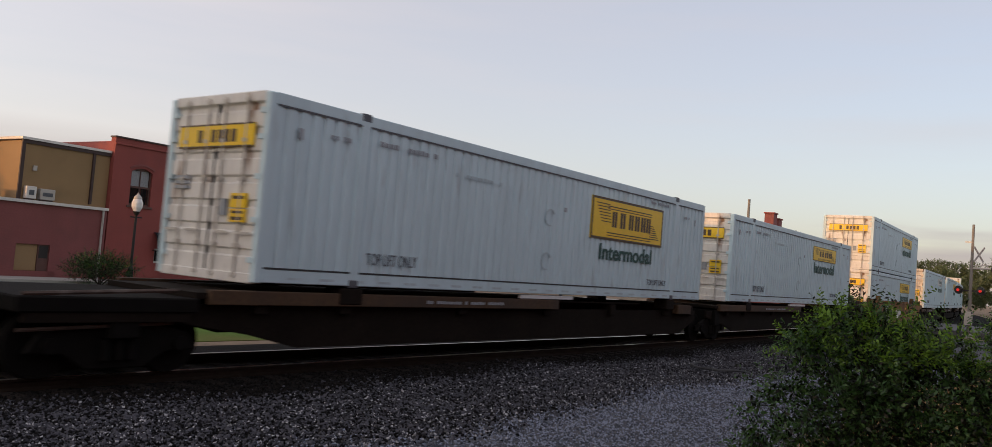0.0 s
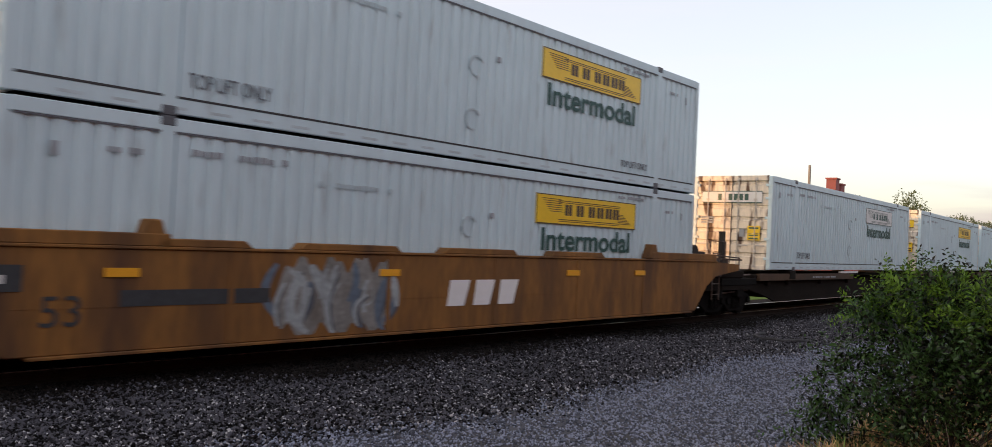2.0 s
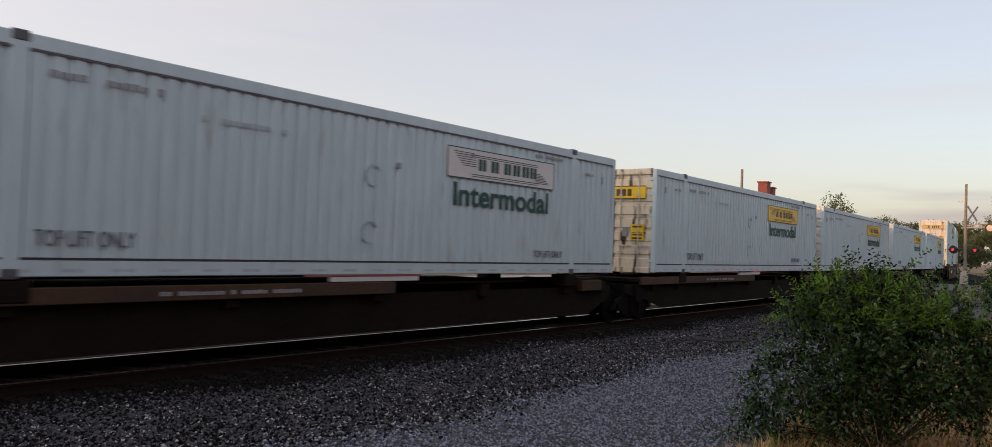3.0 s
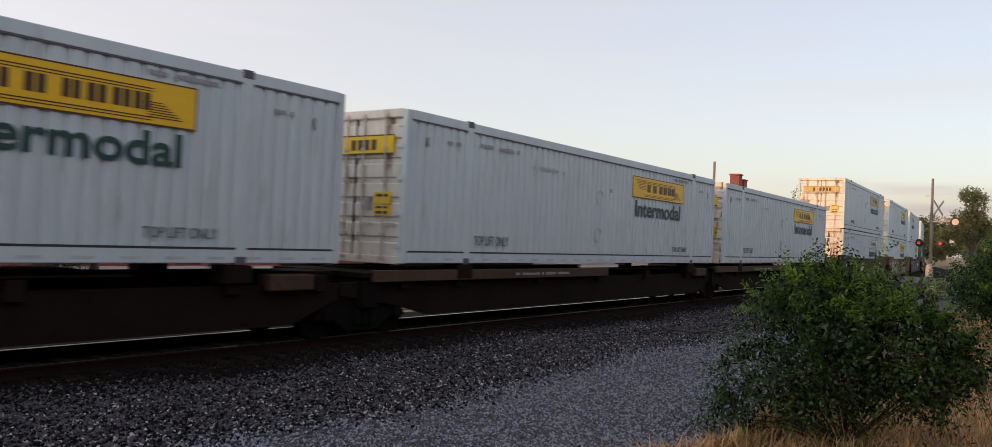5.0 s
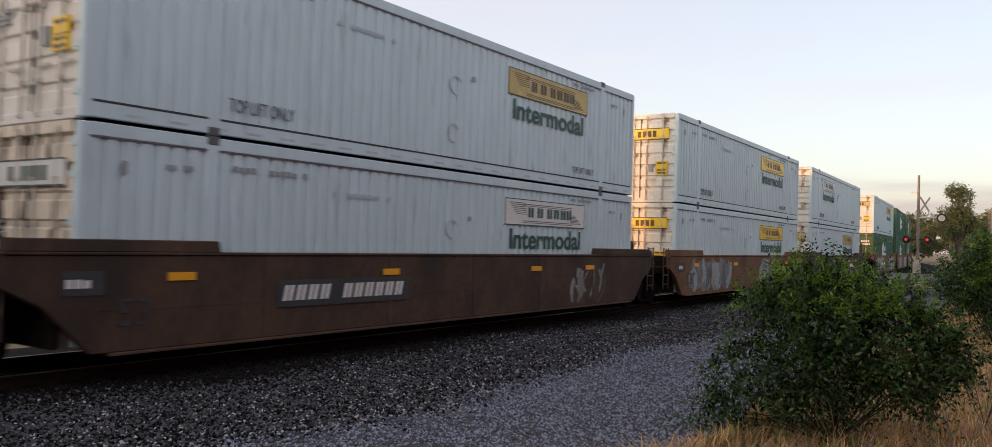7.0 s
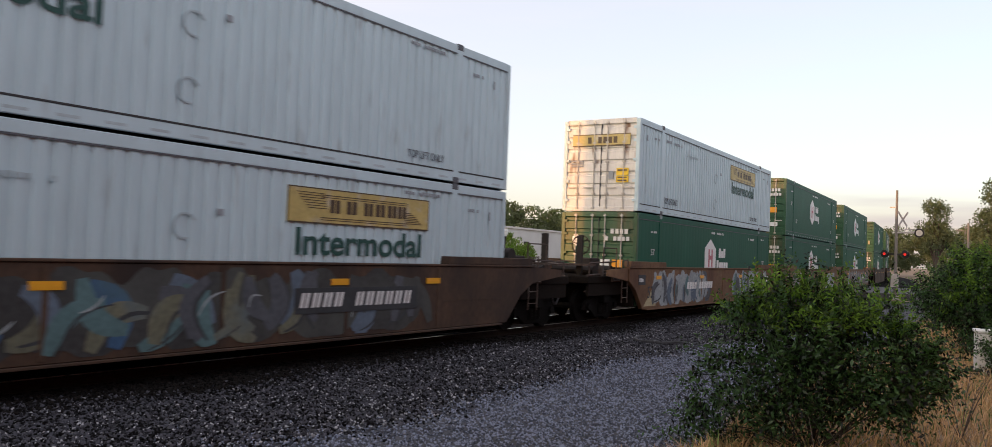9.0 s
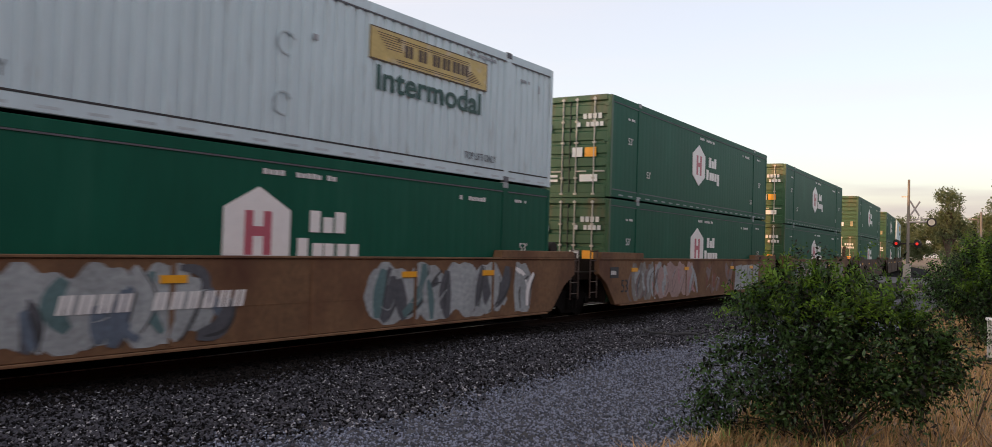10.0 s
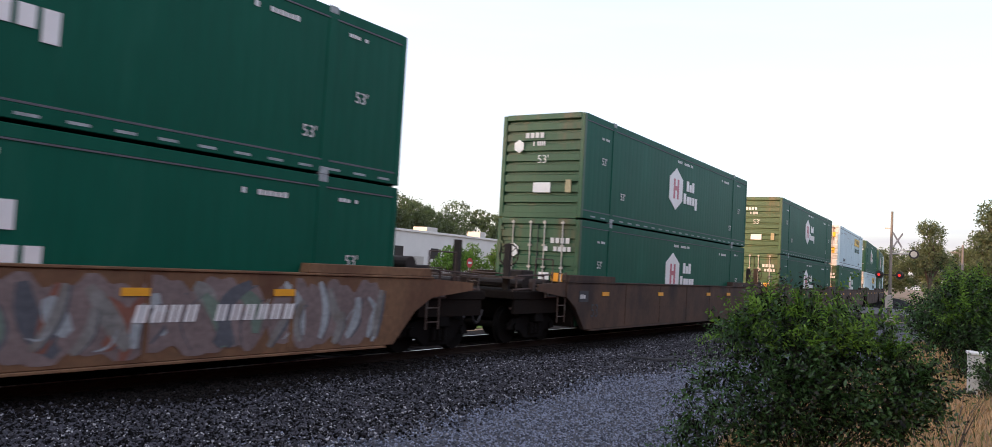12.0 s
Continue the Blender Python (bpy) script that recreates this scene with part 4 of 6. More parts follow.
def along(az):
    """Distance along the front at which a bearing from the eye meets it."""
    t = math.tan(radians(az))
    c, s = math.cos(radians(TURN)), math.sin(radians(TURN))
    return (t * 35.3 - 17.9) / (c - t * s)


FLOOR = -0.36
WIN_U = [along(a) for a in (28.6, 30.9, 33.2, 35.5, 37.75, 39.5, 41.4, 43.25, 44.95)]
LOW_U = [(along(29.75), along(31.9), 0.55, 1.2), (along(33.2), along(34.75), FLOOR + 0.12, 2.0), (along(42.7), along(44.0), 0.3, 1.85), (along(44.7), along(45.9), 0.3, 1.85)]
END_U = along(47.3)
gallery = thing("brick_building", FRONT, "two-storey painted red brick gallery building", "building")
WT = 0.35


def wall_with_openings(parent, u0, u1, z0, z1, holes, material):
    """A wall from u0 to u1 with holes (ua, ub, za, zb)."""
    bm = bmesh.new()
    u = u0
    for a, b, za, zb in sorted(holes):
        box(bm, u, a, 0, WT, z0, z1)
        if za > z0:
            box(bm, a, b, 0, WT, z0, za)
        if zb < z1:
            box(bm, a, b, 0, WT, zb, z1)
        u = b
    box(bm, u, u1, 0, WT, z0, z1)
    return part("wall", bm, material, parent)


ZS, ZT, WW = 3.05, 4.72, 0.52
wall_with_openings(gallery, 0, END_U, FLOOR, 2.9, [(a, b, c, d) for a, b, c, d in LOW_U], "brick_red")
wall_with_openings(gallery, 0, END_U, 2.9, 5.2, [(u - WW, u + WW, ZS, ZT) for u in WIN_U], "brick_red")
for ua, ub, zt in ((0, 6.3, 5.92), (6.3, 13.4, 6.12), (13.4, 17.8, 6.35), (17.8, END_U, 6.55)):
    part("parapet", boxes((ua, ub, 0, WT, 5.2, zt)), "brick_red", gallery)
    part("coping", boxes((ua - 0.03, ub + 0.03, -0.05, WT + 0.05, zt, zt + 0.07)), "dark_trim", gallery, "dark metal coping", bevel=0.01)
part("corbel_band", boxes((0.02, END_U - 0.02, -0.06, 0.0, 5.62, 5.70)), "brick_red", gallery, bevel=0.01)
part("wall", boxes((0, WT, WT, 16, FLOOR, 5.75)), "brick_red", gallery)
part("wall", boxes((END_U - WT, END_U, WT, 16, FLOOR, 6.3)), "brick_red", gallery)
part("wall", boxes((0, END_U, 16, 16 + WT, FLOOR, 5.75)), "brick_red", gallery)
part("roof", boxes((WT, END_U - WT, WT, 16, 5.2, 5.35)), "roof", gallery)
part("floor", boxes((WT, END_U - WT, WT, 16, 2.5, 2.7)), "room", gallery)

for k, u in enumerate(WIN_U):
    w = tagged(new("window_%d" % (k + 1)), "arched sash window in a dark wooden frame", "window", "", "structure")
    w.matrix_basis = FRONT @ pose(u, 0, 0)
    fr = part("window_frame", boxes((-WW, -WW + 0.07, 0.1, 0.2, ZS, ZT), (WW - 0.07, WW, 0.1, 0.2, ZS, ZT), (-WW + 0.07, WW - 0.07, 0.1, 0.2, ZT - 0.09, ZT),
                                    (-WW + 0.07, WW - 0.07, 0.1, 0.2, ZS, ZS + 0.08), (-WW + 0.07, WW - 0.07, 0.08, 0.18, 3.84, 3.92)), "wood_frame", w)
    part("glazing_bar", boxes((-0.02, 0.02, 0.11, 0.15, ZS + 0.08, ZT - 0.09)), "wood_frame", fr)
    for z0, z1 in ((ZS + 0.08, 3.84), (3.92, ZT - 0.09)):
        p = part("pane", boxes((-WW + 0.07, WW - 0.07, 0.135, 0.141, z0, z1)), "pane", w)
        p.visible_shadow = False
    part("window_sill", boxes((-WW - 0.1, WW + 0.1, -0.07, 0.12, ZS - 0.1, ZS)), "wood_frame", w, bevel=0.01)
    arch = bmesh.new()
    n = 8
    curve = [(-WW + 2 * WW * i / n, ZT - 0.17 * (1 - math.sin(math.pi * i / n)) ** 1.3) for i in range(n + 1)]
    prism(arch, curve + [(WW, ZT + 0.001), (-WW, ZT + 0.001)], 0.01, 0.2)
    part("arch_infill", arch, "brick_red", w)
    hood = bmesh.new()
    top = [(-WW - 0.08 + (2 * WW + 0.16) * i / n, ZT - 0.06 + 0.17 * math.sin(math.pi * i / n)) for i in range(n + 1)]
    prism(hood, top + [(x, z + 0.09) for x, z in reversed(top)], -0.035, 0.0)
    part("brick_hood", hood, "brick_low", w)
    if k in (0, 1, 2, 4):
        low = (3.9, 3.8, 3.1, 3.35, 3.1)[k]
        part("blind", boxes((-WW + 0.08, WW - 0.08, 0.165, 0.18, low, ZT - 0.1)), "blind", w, "pale drawn window blind")
    part("room_back", boxes((-0.9, 0.9, 1.6, 1.65, 2.75, 5.1)), "room", w)

# lower openings
for k, (a, b, z0, z1) in enumerate(LOW_U):
    mid, half = (a + b) / 2, (b - a) / 2
    if k == 1:
        d = tagged(new("door_1"), "recessed arched doorway of the gallery", "door", "", "structure")
        d.matrix_basis = FRONT @ pose(mid, 0, 0)
        part("door_frame", boxes((-half, -half + 0.1, 0.2, 0.32, z0, z1), (half - 0.1, half, 0.2, 0.32, z0, z1), (-half + 0.1, half - 0.1, 0.2, 0.32, z1 - 0.1, z1)), "wood_frame", d)
        part("door_leaf", boxes((-half + 0.1, half - 0.1, 0.26, 0.31, z0, z1 - 0.1)), "dark_trim", d, bevel=0.004)
        part("door_handle", boxes((half - 0.25, half - 0.2, 0.2, 0.26, 0.6, 0.8)), "galv", d)
        fan = bmesh.new()
        pts = [(-half + 2 * half * i / 10, z1 - 0.45 * (1 - math.sin(math.pi * i / 10))) for i in range(11)]
        prism(fan, pts + [(half, z1 + 0.001), (-half, z1 + 0.001)], 0.02, 0.25)
        part("arch_infill", fan, "brick_red", d)
        continue
    w = tagged(new("window_%d" % (10 + k)), "street-level window under a dark awning", "window", "", "structure")
    w.matrix_basis = FRONT @ pose(mid, 0, 0)
    part("window_frame", boxes((-half, -half + 0.08, 0.1, 0.2, z0, z1), (half - 0.08, half, 0.1, 0.2, z0, z1), (-half + 0.08, half - 0.08, 0.1, 0.2, z1 - 0.08, z1), (-half + 0.08, half - 0.08, 0.1, 0.2, z0, z0 + 0.08)), "wood_frame" if k else "pale_wall", w)
    p = part("pane", boxes((-half + 0.08, half - 0.08, 0.14, 0.146, z0 + 0.08, z1 - 0.08)), "pane", w)
    p.visible_shadow = False
    part("room_back", boxes((-half - 0.3, half + 0.3, 1.2, 1.25, FLOOR, 2.4)), "room", w)
    if k == 0:
        part("blind", boxes((-half * 0.4, half * 0.4, 0.2, 0.22, z0, z1 - 0.1)), "pale_wall", w)
    aw = thing("awning", FRONT @ pose(mid, 0, 0), "dark blue domed cloth awning over a window", "awning", "awnings")
    dome = bmesh.new()
    rows = []
    for i in range(6):
        a2 = i / 5 * math.pi / 2
        dep, zz = 0.9 * math.sin(a2), (1.95 if k == 0 else 2.3) - 0.85 * (1 - math.cos(a2))
        rows.append([dome.verts.new((x * (half + 0.12), -dep * (1 - 0.55 * abs(x) ** 4), zz)) for x in (-1, -0.8, -0.4, 0, 0.4, 0.8, 1)])
    for r0, r1 in zip(rows, rows[1:]):
        for i in range(6):
            dome.faces.new((r0[i], r0[i + 1], r1[i + 1], r1[i]))
    bmesh.ops.solidify(dome, geom=dome.faces[:], thickness=0.02)
    part("cloth", dome, "awning", aw)
    bm = bmesh.new()
    tube(bm, (-half - 0.1, -0.42, 1.12 if k == 0 else 1.47), (-half - 0.1, 0, 1.12 if k == 0 else 1.47), 0.015, sides=5)
    tube(bm, (half + 0.1, -0.42, 1.12 if k == 0 else 1.47), (half + 0.1, 0, 1.12 if k == 0 else 1.47), 0.015, sides=5)
    part("frame_rod", bm, "black_iron", aw)

# the sign over the windows
u0, u1 = along(36.4), along(40.9)
sign = thing("shop_sign", FRONT @ pose(u0, -0.03, 5.08), "painted board sign with white capital letters", "sign")
bw = (u1 - u0) * 0.42 / 3
for i, (ch, m) in enumerate((("A", "sign_blue"), ("R", "sign_red"), ("T", "sign_grey"))):
    b = part("letter_board", boxes((i * bw + 0.02, (i + 1) * bw - 0.02, -0.08, 0.03, 0.02, 0.78)), m, sign, bevel=0.006)
    part("letter", words(ch, 0.46, "white_film", fat=0.02), "white_film", b, at=pose(i * bw + 0.14, -0.085, 0.17))
b = part("name_board", boxes((3 * bw + 0.03, u1 - u0, -0.06, 0.03, 0.0, 0.66)), "ink", sign, "black board", bevel=0.006)
part("letter", words("GALLERY", 0.36, "white_film", width=(u1 - u0) - 3 * bw - 0.3, fat=0.015), "white_film", b, at=pose(3 * bw + 0.15, -0.066, 0.15))
for i, f in enumerate((0.28, 0.5, 0.8)):
    lamp = thing("sign_lamp", FRONT @ pose(u0 + (u1 - u0) * f, 0, 6.02), "small warm gooseneck lamp over the sign", "lamp", "sign lamps")
    bm = bmesh.new()
    tube(bm, (0, 0, 0.02), (0, -0.35, 0.12), 0.015, sides=5)
    tube(bm, (0, -0.35, 0.12), (0, -0.42, 0.0), 0.06, 0.11, sides=8)
    part("arm_shade", bm, "black_iron", lamp)
    part("bulb", boxes((-0.04, 0.04, -0.46, -0.38, -0.05, -0.005)), "warm_lamp", lamp)
small = thing("wall_lettering", FRONT @ pose(along(33.3), -0.02, 2.1), "small white raised letters over the doorway", "sign")
part("letter", words("ART", 0.24, "white_film"), "white_film", small, at=pose(0.35, 0, 0.3))
part("letter", words("GALLERY", 0.22, "white_film", width=1.35), "white_film", small, at=pose(-0.05, 0, 0))
plaque = thing("wall_plaque", FRONT @ pose(along(34.9), -0.03, 1.25), "small pale plaque with dark bars", "sign")
part("board", boxes((0, 0.45, 0, 0.03, 0, 0.22)), "white_film", plaque)
part("writing_bar", boxes((0.08, 0.37, -0.004, 0, 0.07, 0.15)), "ink", plaque)

# the mural: a postcard of plain coloured shapes
m0, m1 = along(36.5), along(40.65)
mural = thing("mural", FRONT @ pose(m0, -0.05, 0.72), "postcard mural panel with block shapes on a blue ground", "mural")
mw, mh = m1 - m0, 2.02
part("border", boxes((0, mw, 0, 0.05, 0, mh)), "white_film", mural, bevel=0.004)
part("ground_colour", boxes((0.07, mw - 0.07, -0.004, 0, 0.07, mh - 0.07)), "mural_sky", mural)
land = bmesh.new()
prism(land, [(0.07, 0.07), (mw - 0.07, 0.07), (mw - 0.07, 0.7), (mw * 0.7, 0.45), (mw * 0.45, 0.6), (mw * 0.2, 0.4), (0.07, 0.55)], -0.008, -0.004)
part("land_shape", land, "mural_land", mural)
for i in range(8):
    x = 0.2 + i * (mw - 0.45) / 8
    z = 0.3 + 0.055 * i
    h = 0.95 + 0.02 * i
    bm = bmesh.new()
    prism(bm, [(x, z), (x + 0.12, z - 0.03), (x + 0.17, z + h * 0.4), (x + 0.26, z + h * 0.4), (x + 0.25, z), (x + 0.4, z + 0.03), (x + 0.38, z + h), (x + 0.04, z + h * 0.94)], -0.016, -0.008)
    part("block_shape", bm, "white_film", mural)
    bm = bmesh.new()
    prism(bm, [(x + 0.06, z + 0.07), (x + 0.1, z + 0.08), (x + 0.13, z + h * 0.5), (x + 0.3, z + h * 0.5), (x + 0.33, z + h * 0.9), (x + 0.09, z + h * 0.86)], -0.02, -0.016)
    part("block_inlay", bm, ("mural_land", "sign_red", "tag_dark", "mural_sky", "tag_cream", "tag_dark", "mural_land", "sign_blue")[i], mural)

# hanging sign at the far corner
hs = thing("hanging_sign", FRONT @ pose(END_U - 0.25, -0.12, 2.75), "narrow white vertical sign on the brick corner", "sign")
part("board", boxes((0, 0.42, -0.5, -0.42, 0, 2.5)), "white_film", hs, bevel=0.01)
part("bracket", boxes((0.15, 0.25, -0.42, 0.12, 2.3, 2.36), (0.15, 0.25, -0.42, 0.12, 0.14, 0.2)), "black_iron", hs)
marks = bmesh.new()
for i in range(8):
    box(marks, 0.1, 0.32, -0.504, -0.5, 0.16 + i * 0.28, 0.34 + i * 0.28)
part("writing_bar", marks, "ink", hs)

# the tan block and the low wing beside the gallery
tan = thing("stucco_building", FRONT @ pose(-3.72, 0.25, 0), "tan stucco block with red-brown trim behind the low roof", "building")
part("wall", boxes((0, 3.7, 0, 9, FLOOR, 5.15)), "stucco", tan)
part("trim", boxes((-0.05, 3.7, -0.06, 0.02, 5.05, 5.2), (-0.06, 0.08, -0.06, 0.02, 2.8, 5.05)), "dark_trim", tan)
part("roof", boxes((-0.1, 3.7, -0.1, 9.1, 5.2, 5.3)), "metal_cap", tan)
part("downspout", boxes((2.9, 3.0, -0.1, 0.0, 2.9, 5.1)), "dark_trim", tan)
part("vent", boxes((0.45, 0.6, -0.08, 0.0, 4.0, 4.2)), "galv", tan)
low = thing("brick_wing", FRONT @ pose(-22, 0.02, 0), "low dusky red brick wing with a pale flat roof edge", "building")
part("wall", boxes((0, 19.95, 0, 0.35, FLOOR, 0.0 - 0.02), (0, 18.3, 0, 0.35, -0.02, 1.05), (20.0 - 0.35, 21.95, 0, 0.35, FLOOR, 1.05), (0, 21.95, 0, 0.35, 1.05, 2.68)), "brick_low", low)
part("wall", boxes((0, 0.35, 0.35, 10, FLOOR, 2.68), (0.35, 18, 9.65, 10, FLOOR, 2.68)), "brick_low", low)
part("roof", boxes((-0.1, 21.95, -0.12, 10, 2.68, 2.8)), "metal_cap", low, "pale roof edge")
part("door_panel", boxes((18.3, 19.2, 0.1, 0.2, -0.02, 1.05)), "stucco", low, "grey-tan door panel", bevel=0.01)
part("window_frame", boxes((19.2, 19.65, 0.06, 0.2, -0.02, 1.05)), "wood_frame", low, bevel=0.01)
part("pane", boxes((19.25, 19.6, 0.05, 0.058, 0.5, 1.0)), "room", low)
bm = bmesh.new()
tube(bm, (21.75, -0.06, FLOOR), (21.75, -0.06, 2.7), 0.05)
part("downspout", bm, "galv", low)
for x, w, h, m in ((16.0, 0.9, 0.5, "galv"), (17.2, 0.55, 0.45, "galv"), (18.45, 0.4, 0.55, "metal_cap"), (19.0, 0.6, 0.5, "galv"), (13.0, 1.2, 0.6, "galv")):
    unit = thing("roof_unit", FRONT @ pose(-22 + x, -0.05 if x > 18 else 0.8, 2.8), "pale sheet-metal air unit on the flat roof", "air unit", "roof units")
    part("casing", boxes((0, w, 0, 0.28 if x > 18 else 0.8, 0.06, h)), m, unit, bevel=0.02)
    part("foot", boxes((0.05, w - 0.05, 0.05, 0.25, 0, 0.06)), "dark_trim", unit)
    part("grille", boxes((0.1, w - 0.1, -0.01, 0.0, 0.2, h - 0.15)), "casting", unit)


# ---- street furniture ----
def street_lamp(x, y, top, label):
    t = thing("street_lamp", pose(x, y, FLOOR), label, "lamp post", "street lamps")
    h = top - FLOOR
    bm = bmesh.new()
    lathe(bm, [(0.2, 0), (0.2, 0.12), (0.13, 0.3), (0.1, 0.75), (0.055, 0.85), (0.05, h - 0.95), (0.09, h - 0.9), (0.14, h - 0.78)])
    part("post", bm, "black_iron", t)
    bm = bmesh.new()
    lathe(bm, [(0.13, h - 0.78), (0.21, h - 0.6), (0.22, h - 0.42), (0.16, h - 0.26)])
    g = part("globe", bm, "globe", t, "ribbed clear lamp globe")
    bm = bmesh.new()
    lathe(bm, [(0.03, h - 0.76), (0.05, h - 0.6), (0.05, h - 0.4)], sides=8)
    part("lamp_core", bm, "white_film", g)
    bm = bmesh.new()
    lathe(bm, [(0.17, h - 0.27), (0.15, h - 0.18), (0.07, h - 0.1), (0.03, h - 0.06), (0.04, h - 0.03), (0.005, h)])
    part("cap", bm, "galv", t)
    part("cross_arm", boxes((-0.25, 0.25, -0.02, 0.02, h - 1.05, h - 1.0)), "black_iron", t)
    return t


street_lamp(17.8, 32.8, 3.50, "black iron street lamp with a clear acorn globe")
street_lamp(49.5, 32.5, 3.6, "black iron street lamp beside green trees")

road = new("road", mesh_of(boxes((-60, 140, 33.6 - 4.2, 33.6 - 0.8, -0.5, -0.33)), "asphalt"))
tagged(road, "worn grey street beyond the lawn", "road", "", "structure")
tagged(new("pavement", mesh_of(boxes((-60, 60, 33.0, 35.2, -0.5, -0.25)), "concrete")), "pale concrete pavement before the brick buildings", "pavement", "", "structure")
cross_bm = bmesh.new()
for y0, y1, z in ((-12.5, 7.4, -0.30), (7.4, 29.3, -0.02)):
    box(cross_bm, 58.5, 76, y0, y1, -0.5, z)
tagged(new("crossing_road", mesh_of(cross_bm, "asphalt")), "worn asphalt road over the level crossing", "road", "", "structure")
tagged(new("kerb", mesh_of(boxes((55.5, 58.95, -2, 6.8, -0.5, -0.27)), "concrete", 0.02)), "pale concrete apron beside the crossing", "pavement", "", "structure")


def crossing_signal(x, y):
    t = thing("crossing_signal", pose(x, y, FLOOR), "tall crossing signal with crossbuck, red lamps and side arm", "crossing signal")
    bm = bmesh.new()
    tube(bm, (0, 0, 0), (0, 0, 6.85), 0.11, 0.07, sides=10)
    part("mast", bm, "pole_wood", t, "sunlit tan mast")
    part("base", boxes((-0.3, 0.3, -0.3, 0.3, 0, 0.25)), "concrete", t, bevel=0.03)
    part("top_arm", boxes((-0.03, 0.03, -0.05, 0.4, 5.75, 5.82)), "galv", t)
    for r in (45, -45):
        b = part("crossbuck_board", boxes((-0.012, 0.012, -0.62, 0.62, -0.06, 0.06)), "galv", t, "dull grey back of a crossbuck board", at=pose(-0.14, -0.38, 5.05, 0, 0, 62) @ pose(0.02 if r > 0 else -0.02, 0, 0, r))
    bm = bmesh.new()
    tube(bm, (0, 0.1, 4.2), (0, -1.35, 4.25), 0.06, sides=8)
    tube(bm, (0, 0.0, 4.35), (0, -1.2, 4.45), 0.03, sides=6)
    tube(bm, (0, -0.4, 4.2), (0, -0.6, 4.55), 0.03, sides=6)
    tube(bm, (0, -0.9, 4.2), (0, -0.7, 4.55), 0.03, sides=6)
    part("side_arm", bm, "galv", t)
    bm = bmesh.new()
    tube(bm, (-0.08, -1.3, 4.2), (0.02, -1.3, 4.2), 0.28, sides=20)
    d = part("target_disc", bm, "black_iron", t)
    bm = bmesh.new()
    tube(bm, (-0.1, -1.3, 4.2), (-0.085, -1.3, 4.2), 0.19, sides=20)
    part("lens", bm, "galv", d)
    for y2 in (0.62, -0.55):
        bm = bmesh.new()
        tube(bm, (-0.08, y2, 2.86), (0.02, y2, 2.86), 0.24, sides=20)
        d = part("lamp_target", bm, "black_iron", t, "black lamp target")
        bm = bmesh.new()
        tube(bm, (-0.3, y2, 2.95), (-0.08, y2, 2.95), 0.17, 0.17, sides=12)
        part("hood", bm, "black_iron", d)
        bm = bmesh.new()
        tube(bm, (-0.32, y2, 2.86), (-0.3, y2, 2.86), 0.085, sides=12)
        part("red_lens", bm, "red_lamp", d, "lit red lens")
    part("lamp_bar", boxes((-0.04, 0.04, -0.6, 0.66, 2.82, 2.9)), "black_iron", t)
    part("case", boxes((-0.5, -0.1, -0.2, 0.2, 0.8, 1.6)), "galv", t, bevel=0.02)
    return t


crossing_signal(57, 8.2)


def pole(x, y, h, r, label, arms=True):
    t = thing("utility_pole", pose(x, y, FLOOR), label, "utility pole", "utility poles")
    bm = bmesh.new()
    tube(bm, (0, 0, 0), (0, 0, h), r, r * 0.7, sides=9)
    part("shaft", bm, "pole_wood", t)
    if arms:
        part("crossarm", boxes((-0.06, 0.06, -1.1, 1.1, h - 0.6, h - 0.48)), "pole_wood", t)
        for y2 in (-1.0, -0.5, 0.5, 1.0):
            part("insulator", boxes((-0.04, 0.04, y2 - 0.04, y2 + 0.04, h - 0.48, h - 0.34)), "galv", t)
    return t


pole(73, 28.4, 9.9, 0.16, "sunlit wooden utility pole behind the train", False)
pole(72, 5.4, 5.6, 0.11, "weathered wooden utility pole beside shrubs", False)
pole(120, 9.3, 7.5, 0.15, "weathered wooden utility pole by far trees")
pole(26.5, 84, 9.5, 0.16, "wooden utility pole beyond the low roofs")

# stop sign across the street
st = thing("stop_sign", pose(47.0, 33.4, FLOOR), "red road sign on a thin post", "road sign")
bm = bmesh.new()
tube(bm, (0, 0, 0), (0, 0, 2.4), 0.03)
part("post", bm, "galv", st)
bm = bmesh.new()
prism(bm, [(0.36 * math.cos(a), 2.15 + 0.36 * math.sin(a)) for a in (math.pi / 8 + k * math.pi / 4 for k in range(8))], -0.06, -0.035)
pl = part("plate", bm, "sign_red", st)
part("writing_bar", boxes((-0.2, 0.2, -0.066, -0.06, 2.08, 2.22)), "white_film", pl)

# white utility cabinet in the grass
cab = thing("utility_cabinet", pose(19.2, 0.93, -0.36, 0, 0, 8), "white metal utility cabinet in dry grass", "cabinet")
part("body", boxes((-0.3, 0.3, -0.42, 0.36, 0, 0.82)), "pale_wall", cab, bevel=0.02)
part("lid", boxes((-0.33, 0.33, -0.45, 0.39, 0.822, 0.88)), "pale_wall", cab, bevel=0.015)
part("seam", boxes((-0.306, -0.3, -0.03, -0.015, 0.08, 0.78)), "casting", cab)

# loose hose on the gravel
hose = bmesh.new()
pts = [Vector((19.25 + 0.85 * math.cos(radians(70 + 14 * i)), 7.95 + 0.62 * math.sin(radians(70 + 14 * i)), -0.295 + 0.012 * math.sin(i * 1.7))) for i in range(15)]
for a, b in zip(pts, pts[1:]):
    tube(hose, a, b, 0.035, sides=6)
tagged(new("rubber_hose", mesh_of(hose, "seal")), "loose black rubber hose lying on gravel", "hose")

# far buildings
shed = thing("warehouse", pose(52, 56, FLOOR, 0, 0, 5), "long white flat-roofed warehouse beyond the trees", "building")
